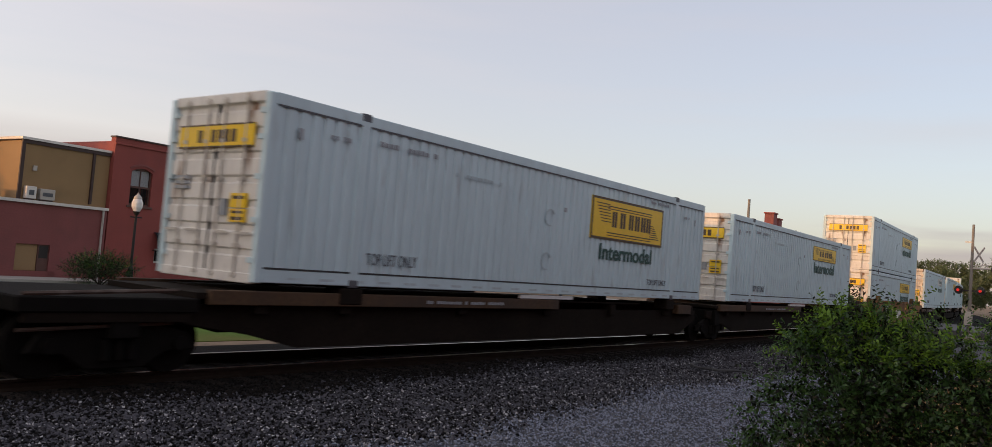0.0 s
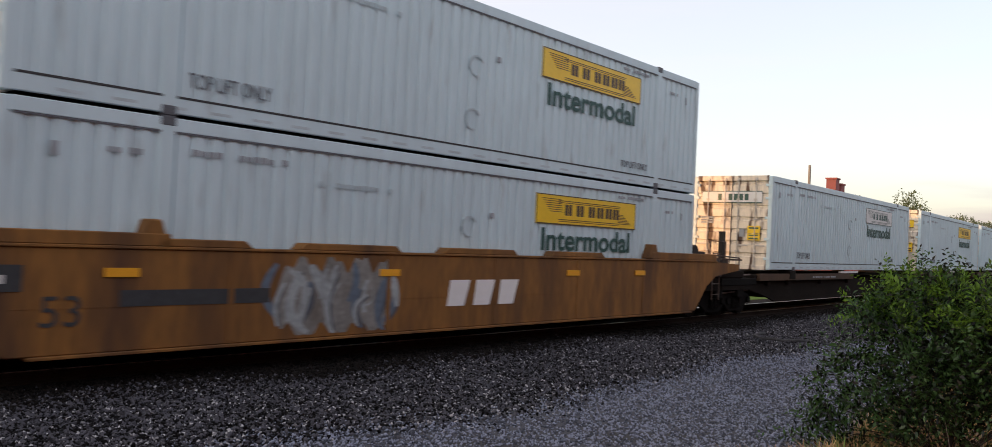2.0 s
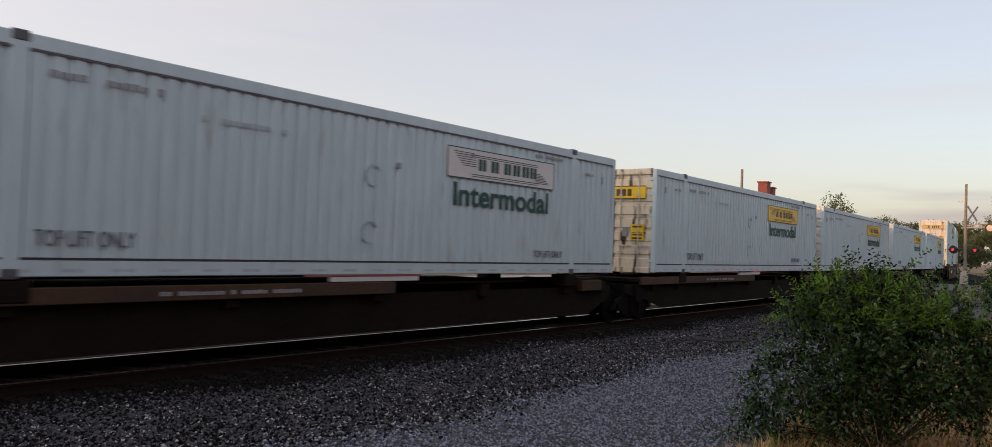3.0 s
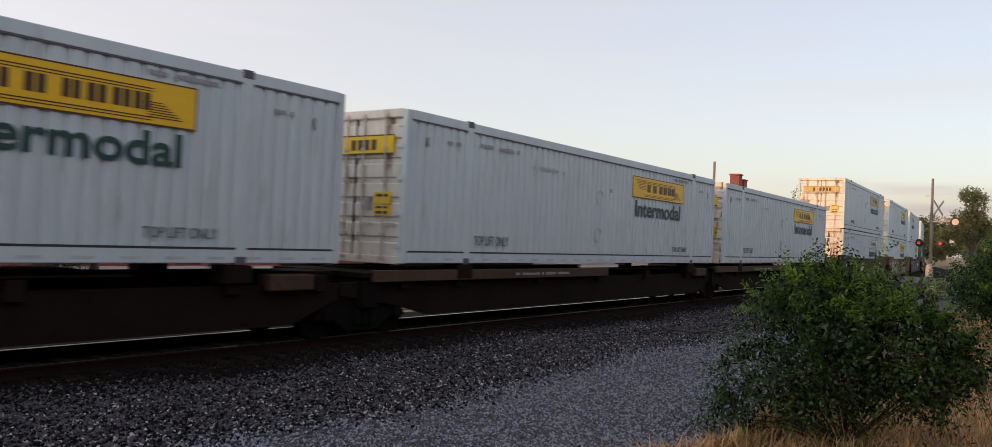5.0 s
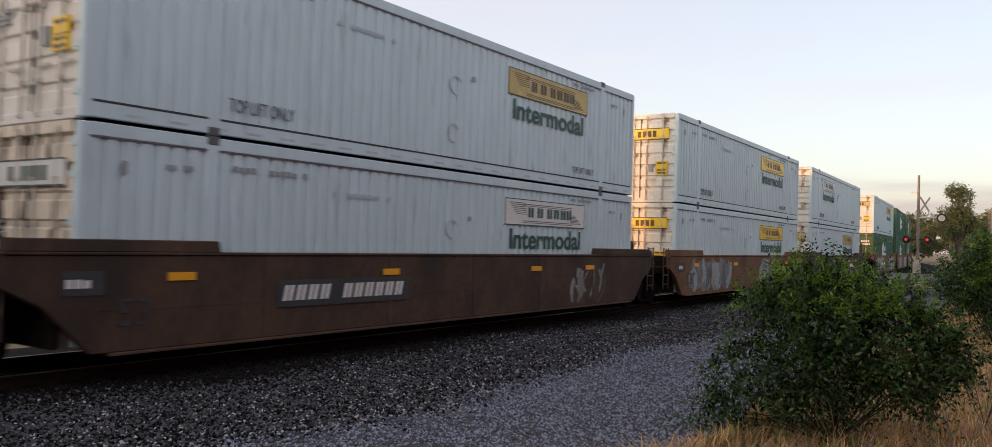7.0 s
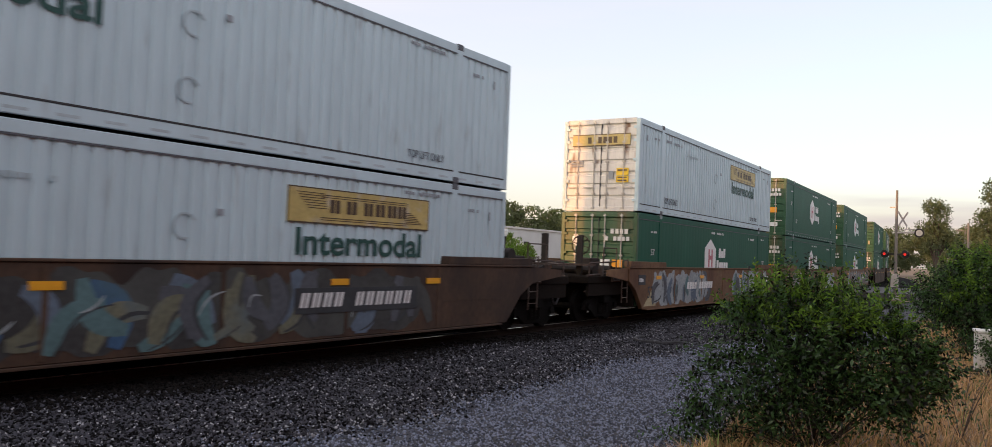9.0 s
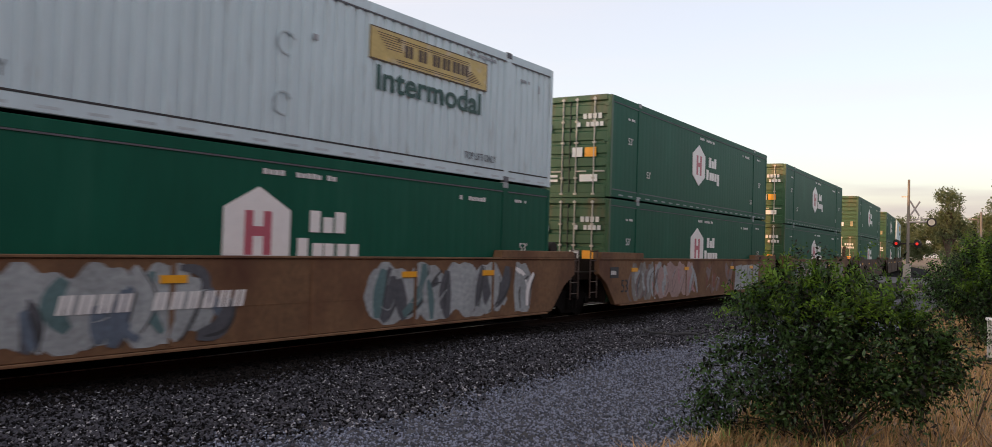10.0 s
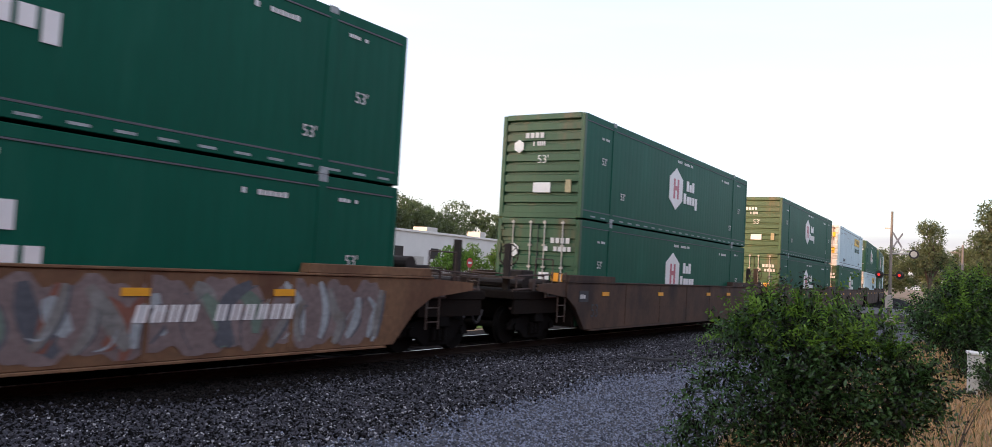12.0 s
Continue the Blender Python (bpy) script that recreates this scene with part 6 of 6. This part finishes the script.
def brake_stand(t, s, deck):
    """Brake wheel, post, cylinder box and crosswalk on a car's end."""
    part("brake_box", boxes((s * 9.7 - 0.3, s * 9.7 + 0.3, -0.7, -0.2, deck, deck + 0.5)), "iron", t, bevel=0.03)
    if s < 0:
        bm = bmesh.new()
        for i in range(16):
            a0, a1 = 2 * math.pi * i / 16, 2 * math.pi * (i + 1) / 16
            tube(bm, (s * 10.8, -0.75 + 0.27 * math.cos(a0), deck + 0.85 + 0.27 * math.sin(a0)), (s * 10.8, -0.75 + 0.27 * math.cos(a1), deck + 0.85 + 0.27 * math.sin(a1)), 0.018, sides=5)
        for a0 in (0.3, 1.35, 2.4):
            tube(bm, (s * 10.8, -0.75 + 0.27 * math.cos(a0), deck + 0.85 + 0.27 * math.sin(a0)), (s * 10.8, -0.75 - 0.27 * math.cos(a0), deck + 0.85 - 0.27 * math.sin(a0)), 0.012, sides=5)
        part("brake_wheel", bm, "iron", t)
    part("brake_post", boxes((s * 10.85 - 0.05, s * 10.85 + 0.05, -0.83, -0.67, deck, deck + 1.1)), "iron", t)
    part("cross_walk", boxes((s * 11.0 - 0.25, s * 11.0 + 0.25, -1.2, 1.2, deck + 0.28, deck + 0.33)), "end_rust", t)
    bm = bmesh.new()
    tube(bm, (s * 9.3, -1.18, deck + 0.42), (s * 11.1, -1.18, deck + 0.36), 0.02, sides=6)
    tube(bm, (s * 9.3, -1.18, deck + 0.8), (s * 10.2, -1.18, deck + 0.8), 0.018, sides=6)
    for x in (9.3, 10.2, 11.1):
        tube(bm, (s * x, -1.18, deck), (s * x, -1.18, deck + (0.8 if x < 10.5 else 0.36)), 0.02, sides=6)
    part("guard_rail", bm, "end_rust", t)
    part("walk_bracket", boxes((s * 10.3 - 0.06, s * 10.3 + 0.06, -1.22, -1.1, deck, deck + 0.3)), "end_rust", t, bevel=0.01)
    part("plate_board", boxes((s * 9.5 - 0.3, s * 9.5 + 0.3, -1.3, -1.2, deck - 0.16, deck + 0.2)), "end_rust", t, bevel=0.01)
    part("data_plate", boxes((s * 9.5 - 0.2, s * 9.5 + 0.2, -1.306, -1.3, deck - 0.1, deck + 0.14)), "tag_dark", t)
    part("plate_edge", boxes((s * 9.5 - 0.23, s * 9.5 + 0.23, -1.303, -1.3, deck + 0.14, deck + 0.165), (s * 9.5 - 0.23, s * 9.5 + 0.23, -1.303, -1.3, deck - 0.125, deck - 0.1), (s * 9.5 - 0.23, s * 9.5 - 0.2, -1.303, -1.3, deck - 0.1, deck + 0.14), (s * 9.5 + 0.2, s * 9.5 + 0.23, -1.303, -1.3, deck - 0.1, deck + 0.14)), "tag_pale", t)
    for x, y0, y1, z, rad in ((9.0, -0.9, 0.9, 0.18, 0.11), (10.4, -1.0, 0.3, 0.16, 0.13)):
        bm = bmesh.new()
        tube(bm, (s * x, y0, deck + z), (s * x, y1, deck + z), rad, sides=10)
        part("air_tank", bm, "iron", t)


def car_end(t, s, deck, gear=True):
    """The free end of a coupled car: platform, bogie, coupler, ladder."""
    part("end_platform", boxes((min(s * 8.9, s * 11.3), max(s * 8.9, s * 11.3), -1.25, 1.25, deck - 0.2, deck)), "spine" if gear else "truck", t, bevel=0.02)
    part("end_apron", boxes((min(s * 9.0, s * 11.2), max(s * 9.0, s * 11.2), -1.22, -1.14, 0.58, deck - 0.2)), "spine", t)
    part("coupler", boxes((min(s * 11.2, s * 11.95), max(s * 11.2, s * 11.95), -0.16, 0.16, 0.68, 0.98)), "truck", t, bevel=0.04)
    bm = bmesh.new()
    for i in range(8):
        a0, a1 = math.pi * i / 8, math.pi * (i + 1) / 8
        tube(bm, (s * (11.3 + 0.5 * i / 8), -0.4, 0.62 - 0.3 * math.sin(a0)), (s * (11.3 + 0.5 * (i + 1) / 8), -0.4, 0.62 - 0.3 * math.sin(a1)), 0.03, sides=6)
    part("air_hose", bm, "seal", t)
    if gear:
        brake_stand(t, s, deck)
    bm = bmesh.new()
    tube(bm, (s * 9.2, -1.15, deck + 0.1), (s * 11.2, -1.15, deck + 0.02), 0.03, sides=6)
    tube(bm, (s * 9.2, -1.1, deck - 0.35), (s * 11.2, -1.1, deck - 0.42), 0.025, sides=6)
    part("brake_pipe", bm, "end_rust", t)
    truck(t, s * 9.9)


def spine_wagon(label, ends=()):
    t = thing("spine_wagon", pose(0, 0, 0), label, "rail wagon", "wagons of the train")
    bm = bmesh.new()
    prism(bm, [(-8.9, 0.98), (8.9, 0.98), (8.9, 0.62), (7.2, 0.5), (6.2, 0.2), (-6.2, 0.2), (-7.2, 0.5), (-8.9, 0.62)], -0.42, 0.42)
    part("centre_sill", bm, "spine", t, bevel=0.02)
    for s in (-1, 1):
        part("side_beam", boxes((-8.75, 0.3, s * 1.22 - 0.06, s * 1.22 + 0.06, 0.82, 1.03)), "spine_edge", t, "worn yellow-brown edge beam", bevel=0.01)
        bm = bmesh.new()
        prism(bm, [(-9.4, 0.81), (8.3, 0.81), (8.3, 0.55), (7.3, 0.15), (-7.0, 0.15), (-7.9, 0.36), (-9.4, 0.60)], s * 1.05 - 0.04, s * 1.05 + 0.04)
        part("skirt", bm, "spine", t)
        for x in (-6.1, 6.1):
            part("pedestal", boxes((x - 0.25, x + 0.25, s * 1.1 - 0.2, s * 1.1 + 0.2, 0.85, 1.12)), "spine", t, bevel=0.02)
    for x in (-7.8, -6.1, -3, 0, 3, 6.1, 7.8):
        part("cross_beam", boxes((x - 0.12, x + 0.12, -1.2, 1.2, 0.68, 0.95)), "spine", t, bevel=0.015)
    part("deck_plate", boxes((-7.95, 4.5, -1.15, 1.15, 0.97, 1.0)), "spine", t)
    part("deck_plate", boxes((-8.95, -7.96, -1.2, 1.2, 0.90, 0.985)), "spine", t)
    part("tool_box", boxes((6.7, 7.6, -1.27, -0.9, 0.72, 0.98)), "spine_edge", t, bevel=0.02)
    part("small_writing", bars(-4.2, 0.89, 2.4, 0.06, 26, -1.282, 8), "grey_ink", t)
    part("pale_plate", boxes((-1.2, 0.9, -1.26, -1.18, 1.045, 1.12)), "pale", t, "pale metal strip under the load")
    if -1 not in ends:
        truck(t, -8.75)
    for s in ends:
        car_end(t, s, 0.9, False)
    return t


def stroke(bm, pts, w, y):
    """A painted line on the wagon's side, thinning to both ends."""
    n = len(pts)
    rows = []
    for i, (x, z) in enumerate(pts):
        p, q = pts[max(i - 1, 0)], pts[min(i + 1, n - 1)]
        d = Vector((q[0] - p[0], q[1] - p[1]))
        if d.length < 1e-5:
            d = Vector((1, 0))
        side = Vector((-d.y, d.x)).normalized() * w * 0.5 * (0.35 + 0.65 * math.sin(math.pi * (i + 0.5) / n))
        rows.append([bm.verts.new((x + k * side.x, y, max(min(z + k * side.y, 1.30), 0.17))) for k in (1, -1)])
    for r0, r1 in zip(rows, rows[1:]):
        bm.faces.new((r0[0], r0[1], r1[1], r1[0]))


def sweep(x, z, length, rise, bow):
    """Points along a bowed sweep of the spray can."""
    return [(x + length * f + bow * math.sin(math.pi * f) * rise, z + rise * f - bow * math.sin(math.pi * f) * length) for f in (k / 8 for k in range(9))]


def band(bm, x0, x1, low, high, y, n):
    """A painted patch between two wavy edges, given as functions of 0..1 along it."""
    rows = []
    for i in range(n + 1):
        f = i / n
        x = x0 + (x1 - x0) * f
        rows.append((bm.verts.new((x, y, low(f))), bm.verts.new((x, y, max(high(f), low(f) + 0.01)))))
    for a, b in zip(rows, rows[1:]):
        bm.faces.new((a[0], b[0], b[1], a[1]))


def graffiti(t, x0, x1, fill, tones, seed, letters=5, line="tag_dark", glint="tag_pale"):
    """Sprayed wild shapes without words: an uneven cloud, bowed overlapping sweeps in several tones, dark edges, pale glints."""
    r = random.Random(seed)
    y = -1.5045
    ph = [r.uniform(0, 6.28) for _ in range(4)]

    def edge(f):
        return max(0.0, 1 - min(f, 1 - f) * 14) ** 2

    def top(f):
        return min(1.31, 1.22 + 0.10 * math.sin(f * letters * 5.1 + ph[0]) + 0.06 * math.sin(f * letters * 11.3 + ph[1])) - 0.45 * edge(f)

    def base(f):
        return max(0.17, 0.22 + 0.09 * math.sin(f * letters * 4.3 + ph[2]) + 0.05 * math.sin(f * letters * 9.7 + ph[3])) + 0.4 * edge(f)

    bm = bmesh.new()
    band(bm, x0, x1, base, top, y, letters * 10)
    tag = part("graffiti", bm, fill, t, "sprayed graffiti shapes")
    w = (x1 - x0) / letters
    layer = y
    for i in range(letters):
        cx = x0 + (i + 0.5) * w
        slant = r.uniform(-0.15, 0.45)
        for k in range(4):
            tone = tones[(i + k + r.randrange(2)) % len(tones)]
            rise = r.uniform(0.45, 0.95) * (1 if k % 2 else -1)
            z = r.uniform(0.2, 0.4) if rise > 0 else r.uniform(0.95, 1.25)
            path = sweep(cx + w * r.uniform(-0.55, 0.3), z, w * (slant + r.uniform(-0.1, 0.5)), rise, r.uniform(-0.35, 0.35))
            layer -= 0.0002
            bm = bmesh.new()
            wide = w * r.uniform(0.2, 0.42)
            stroke(bm, path, wide, layer)
            part("fill", bm, tone, tag)
            if k in (1, 3):
                layer -= 0.0002
                bm = bmesh.new()
                stroke(bm, [(px + wide * 0.45, pz - 0.02) for px, pz in path], r.uniform(0.025, 0.07), layer)
                part("outline", bm, line, tag)
        if r.random() < 0.75:
            layer -= 0.0002
            bm = bmesh.new()
            stroke(bm, sweep(cx + w * r.uniform(-0.4, 0.2), r.uniform(0.3, 0.8), w * r.uniform(0.2, 0.5), r.uniform(0.1, 0.4), r.uniform(-0.4, 0.4)), r.uniform(0.018, 0.04), layer)
            part("highlight", bm, glint, tag)


def block_tag(t, x0, x1, fill, gap, seed, letters):
    """Upright sprayed slabs with dark slits between and in them, without words."""
    r = random.Random(seed)
    bm = bmesh.new()
    w = (x1 - x0) / letters
    for i in range(letters):
        a, b = x0 + i * w, x0 + (i + 0.94) * w
        lean = 0.12
        z0, z1 = r.uniform(0.18, 0.26), r.uniform(1.16, 1.3)
        prism(bm, [(a, z0), (b, z0 + 0.02), (b + lean, z1), (a + lean, z1 - r.uniform(0, 0.1))], -1.506, -1.495)
    tag = part("graffiti", bm, fill, t, "sprayed pale block shapes")
    bm = bmesh.new()
    for i in range(letters):
        a = x0 + i * w
        for z, h in ((0.24, r.uniform(0.15, 0.3)), (r.uniform(0.7, 0.85), r.uniform(0.16, 0.28))):
            c = a + w * r.uniform(0.38, 0.55)
            prism(bm, [(c, z), (c + w * 0.14, z), (c + w * 0.17, z + h), (c + w * 0.05, z + h)], -1.5075, -1.5)
    part("outline", bm, gap, tag)


def well_wagon(paint, label, lugs=False, ends=()):
    """A deep-sided wagon in whose well the lower container sits."""
    t = thing("well_wagon", pose(0, 0, 0), label, "rail wagon", "wagons of the train")
    for s in (-1, 1):
        y0, y1 = (-1.50, -1.36) if s < 0 else (1.36, 1.50)
        bm = bmesh.new()
        prism(bm, [(-9.05, 1.36), (9.05, 1.36), (9.05, 0.98), (8.55, 0.72), (7.95, 0.12), (-7.95, 0.12), (-8.55, 0.72), (-9.05, 0.98)], y0, y1)
        part("side_sill", bm, paint, t, bevel=0.012)
        part("top_flange", boxes((-9.05, 9.05, y0 - 0.03, y1 + 0.03, 1.362, 1.40)), paint, t, bevel=0.008)
        part("bottom_flange", boxes((-7.7, 7.7, y0 - 0.05, y1, 0.08, 0.118)), paint, t, bevel=0.006)
        for x0, x1 in ((-9.0, -6.06), (5.7, 9.0)):
            bm = bmesh.new()
            prism(bm, [(x0, 1.402), (x1, 1.402), (x1 - 0.04, 1.56), (x0 + 0.04, 1.56)], y0 - 0.02, y1 + 0.08 * (1 if s < 0 else 0))
            part("raised_end", bm, paint, t, bevel=0.01)
        if s < 0:
            for x in (-5.2, -2.4, 0.2, 2.8, 5.4):
                part("stiffener", boxes((x - 0.04, x + 0.04, y0 - 0.012, y0 + 0.01, 0.16, 1.33)), paint, t)
            part("seam", boxes((-7.9, 7.9, y0 - 0.004, y0 + 0.01, 0.655, 0.667)), paint, t)
            if lugs:
                for x in (-6.3, 5.85):
                    bm = bmesh.new()
                    prism(bm, [(x - 0.2, 1.402), (x + 0.2, 1.402), (x + 0.09, 1.74), (x - 0.09, 1.74)], y0, y0 + 0.25)
                    part("container_guide", bm, paint, t, bevel=0.02)
                for x, w in ((-5.6, 0.7), (-3.15, 1.0), (-0.2, 1.0), (2.8, 0.95)):
                    bm = bmesh.new()
                    prism(bm, [(x - w, 1.402), (x + w, 1.402), (x + w - 0.12, 1.50), (x - w + 0.12, 1.50)], y0 - 0.02, y1 + 0.1)
                    part("top_pad", bm, paint, t, bevel=0.01)
    part("well_floor", boxes((-7.6, 7.6, -1.35, 1.35, 0.13, 0.175)), "spine", t)
    for s in (-1, 1):
        xa, xb = (-9.75, -8.3) if s < 0 else (8.3, 9.7)
        part("end_platform", boxes((xa, xb, -1.2, 1.2, 0.82, 1.02)), "spine", t, bevel=0.02)
        part("bulkhead", boxes((s * 8.32 - 0.05, s * 8.32 + 0.05, -1.34, 1.34, 0.2, 1.36)), "spine", t)
        bm = bmesh.new()
        x = s * 9.2
        for zz in (0.5, 0.78, 1.06, 1.34, 1.58):
            tube(bm, (x - 0.2, -1.42, zz), (x + 0.2, -1.42, zz), 0.013, sides=5)
        for dx in (-0.2, 0.2):
            tube(bm, (x + dx, -1.42, 0.35), (x + dx, -1.42, 1.62), 0.018, sides=5)
        part("ladder", bm, "end_rust", t)
        bm = bmesh.new()
        tube(bm, (s * 9.7, -1.15, 1.02), (s * 9.7, -1.15, 1.52), 0.02, sides=5)
        tube(bm, (s * 9.7, 1.15, 1.02), (s * 9.7, 1.15, 1.52), 0.02, sides=5)
        tube(bm, (s * 9.7, -1.15, 1.5), (s * 9.7, 1.15, 1.5), 0.02, sides=5)
        tube(bm, (s * 9.7, -1.15, 1.26), (s * 9.7, 1.15, 1.26), 0.02, sides=5)
        part("handrail", bm, "end_rust", t)
    bm = bmesh.new()
    tube(bm, (9.2, -0.8, 1.62), (9.2, -0.1, 1.62), 0.17, sides=14)
    part("brake_cylinder", bm, "iron", t, bevel=0.01)
    if -1 not in ends:
        truck(t, -9.75)
    for s in ends:
        car_end(t, s, 1.12)
        for y in (-1.46, 1.42):
            bm = bmesh.new()
            x0, x1 = s * 9.06, s * 10.5
            prism(bm, [(x0, 1.36), (x1, 1.30), (x1, 1.14), (x0, 0.98)], y, y + 0.05)
            part("end_bracket", bm, paint, t)
    for x in (-6.9, -2.6, 2.4, 5.0):
        part("reflector", boxes((x, x + 0.42, -1.521, -1.49, 1.02, 1.13)), "reflector", t)
    part("stencil_plate", boxes((-8.35, -7.8, -1.512, -1.49, 0.86, 1.16)), "tag_dark", t)
    part("stencil_writing", bars(-8.3, 0.95, 0.45, 0.12, 4, -1.513, 3), "pale", t)
    part("length_number", words("53", 0.36, "tag_dark"), "tag_dark", t, at=pose(-7.6, -1.506, 0.45))
    return t


def number_bars(t, x, dark):
    """The wagon's running number as plain slanted bars."""
    if dark:
        part("number_plate", boxes((x - 0.1, x + 3.0, -1.5195, -1.49, 0.56, 0.98)), "tag_dark", t)
    bm = bmesh.new()
    for i in range(11):
        if i == 4:
            continue
        bx = x + i * 0.26
        for k in (0.0, 0.11):
            prism(bm, [(bx + k, 0.66), (bx + k + 0.065, 0.66), (bx + k + 0.12, 0.9), (bx + k + 0.055, 0.9)], -1.523, -1.49)
    part("number_bar", bm, "white_film", t)


SPEED = 22.164
SLIP = {0.0: -0.21, 0.5: -0.1, 1.5: 0.08, 3.0: 0.09, 3.5: 0.08, 6.0: -0.05, 6.5: 0.09, 7.0: 0.08, 9.0: -0.06, 9.5: 0.66, 11.5: -0.19, 12.0: -0.05}
DECK, UPPER = 1.129, 3.080
LOWER = UPPER - CH - 0.012

# place of each load's leading end at the start, and what it is
SINGLES = [(7.64, "bold"), (26.22, "yellow"), (68.57, "pale"), (87.06, "rusty"), (104.43, "yellow"), (122.14, "yellow"), (139.43, "rusty")]
STACKS = [
    (47.42, "yellow", "yellow", "lugs"), (160.51, "faded", "pale", "plate"), (180.06, "yellow", "yellow", "tag_a"), (199.15, "pale_back", "faded", "tag_b"),
    (222.82, "faded", "green", "tag_c"), (242.25, "green", "green", "tag_d"), (261.91, "green", "green", "tag_e"), (285.69, "green_end", "green", "plain"),
    (308.78, "green_end", "green", "plain"), (329.0, "yellow", "green", "plain"), (349.0, "green", "yellow", "plain"), (369.5, "green", "green", "plain"),
    (390.0, "yellow", "yellow", "plain"), (411.0, "green", "green", "plain"), (431.5, "yellow", "green", "plain")]
spines = {}
for i, (a, kind) in enumerate(SINGLES):
    add_container(kind, a, DECK)
    ends = {0: (-1,), 1: (1,), 2: (-1,), 6: (1,)}.get(i, ())
    if ends in spines:
        wagon = copy_thing(spines[ends], pose(0, 0, 0))
    else:
        wagon = spines[ends] = spine_wagon("low dark spine wagon with a worn yellow-brown edge", ends)
    MOVING.append((wagon, a + CL / 2, 0.0))

yellow_well = well_wagon("well_yellow", "yellow deep-sided well wagon with graffiti", True, (-1, 1))
graffiti(yellow_well, -4.5, -2.3, "tag_grey", ("tag_pale", "tag_pale", "tag_blue"), 11, 5, "tag_slate")
part("number_plate", boxes((-6.7, -4.6, -1.508, -1.49, 0.66, 0.86)), "tag_dark", yellow_well)
for x in (-1.05, -0.38, 0.29):
    bm = bmesh.new()
    prism(bm, [(x, 0.5), (x + 0.42, 0.5), (x + 0.56, 0.95), (x + 0.06, 0.95)], -1.512, -1.49)
    part("maker_mark", bm, "white_film", yellow_well, "plain white slab")
rust_well = well_wagon("well_rust", "brown rust-stained well wagon with a white number", ends=(-1,))
number_bars(rust_well, -4.9, True)
graffiti(rust_well, 4.3, 6.0, "well_rust", ("tag_mauve", "tag_grey", "well_rust"), 41, 3, "tag_slate")
tan_wells = {}
for key, spec, text in (
        ("tag_a", [(-7.2, -3.0, "tag_grey", ("tag_pale", "tag_blue", "tag_pale"), 21, 5), (1.0, 4.0, "tag_grey", ("tag_pale", "tag_pale", "tag_slate"), 22, 4)], "brown well wagon with pale graffiti"),
        ("tag_b", [(-7.2, 1.5, "tag_dusk", ("tag_olive", "tag_blue", "tag_teal", "tag_slate", "tag_olive", "tag_deep"), 23, 9, "tag_dark"), (1.3, 4.9, "tag_dusk", ("tag_slate", "tag_dusk", "tag_blue"), 24, 3, "tag_dark")], "brown well wagon covered in blue-green graffiti"),
        ("tag_c", [(-7.2, -1.7, "tag_pale", ("tag_teal", "tag_pale", "tag_blue", "tag_pale", "tag_slate"), 25, 7), (1.4, 5.9, "tag_pale", ("tag_teal", "tag_pale", "tag_slate", "tag_pale"), 26, 5), (6.25, 7.0, "tag_pale", ("white_film", "tag_pale"), 31, 1)], "tan well wagon with pale blue graffiti"),
        ("tag_d", [(-6.9, -5.2, "tag_grey", ("tag_pale", "tag_mauve"), 32, 3, "tag_slate"), (-5.4, -1.6, "tag_pink", ("tag_pink", "tag_rose", "tag_pink", "tag_pale"), 27, 5, "tag_mauve"), (-0.6, 2.6, "well_tan", ("tag_mauve", "well_tan", "tag_rust"), 33, 3, "tag_rust")], "tan well wagon with pink and grey graffiti"),
        ("tag_e", [(-6.8, -0.4, "tag_grey", ("tag_pale", "tag_teal", "tag_mauve", "tag_rust"), 29, 7, "tag_teal"), (-0.6, 4.9, "tag_mauve", ("tag_grey", "tag_mauve", "tag_green", "tag_slate", "tag_rust", "tag_pale"), 30, 7, "tag_slate"), (4.9, 7.6, "tag_mauve", ("tag_grey", "tag_mauve", "tag_pale"), 34, 4, "tag_slate")], "tan well wagon covered in grey-green graffiti")):
    w = well_wagon("well_tan" if key != "tag_b" else "well_rust", text, ends={"tag_b": (1,), "tag_c": (-1,), "tag_e": (1,)}.get(key, ()))
    for g in spec:
        graffiti(w, *g)
    if key == "tag_d":
        block_tag(w, 3.0, 6.3, "tag_pale", "tag_slate", 28, 4)
    if key in ("tag_b", "tag_c", "tag_e"):
        if key == "tag_c":
            bm = bmesh.new()
            prism(bm, [(-7.9, 0.2), (-6.9, 0.2), (-6.6, 1.2), (-7.1, 0.8)], -1.504, -1.49)
            part("cream_wedge", bm, "tag_cream", w, "cream sprayed wedge")
        number_bars(w, {"tag_b": 1.7, "tag_c": -4.0, "tag_e": 2.6}[key], key == "tag_b")
    tan_wells[key] = w
plain_well = None
for a, top, low, key in STACKS:
    add_container(low, a, LOWER)
    add_container(top, a, UPPER)
    if key == "lugs":
        wagon = yellow_well
    elif key == "plate":
        wagon = rust_well
    elif key in tan_wells:
        wagon = tan_wells[key]
    elif plain_well is None:
        wagon = plain_well = well_wagon("well_rust", "plain brown rust-stained well wagon", ends=(-1, 1))
    else:
        wagon = copy_thing(plain_well, pose(0, 0, 0))
    MOVING.append((wagon, a + CL / 2, 0.0))


def motions():
    """The whole train runs along the track at an even speed."""
    times = [i * 0.5 for i in range(25)]
    for ob, a, z in MOVING:
        walk(ob, [(t, on_track(a - SPEED * t + SLIP.get(t, 0.0), 0.0, z)) for t in times])


motions()
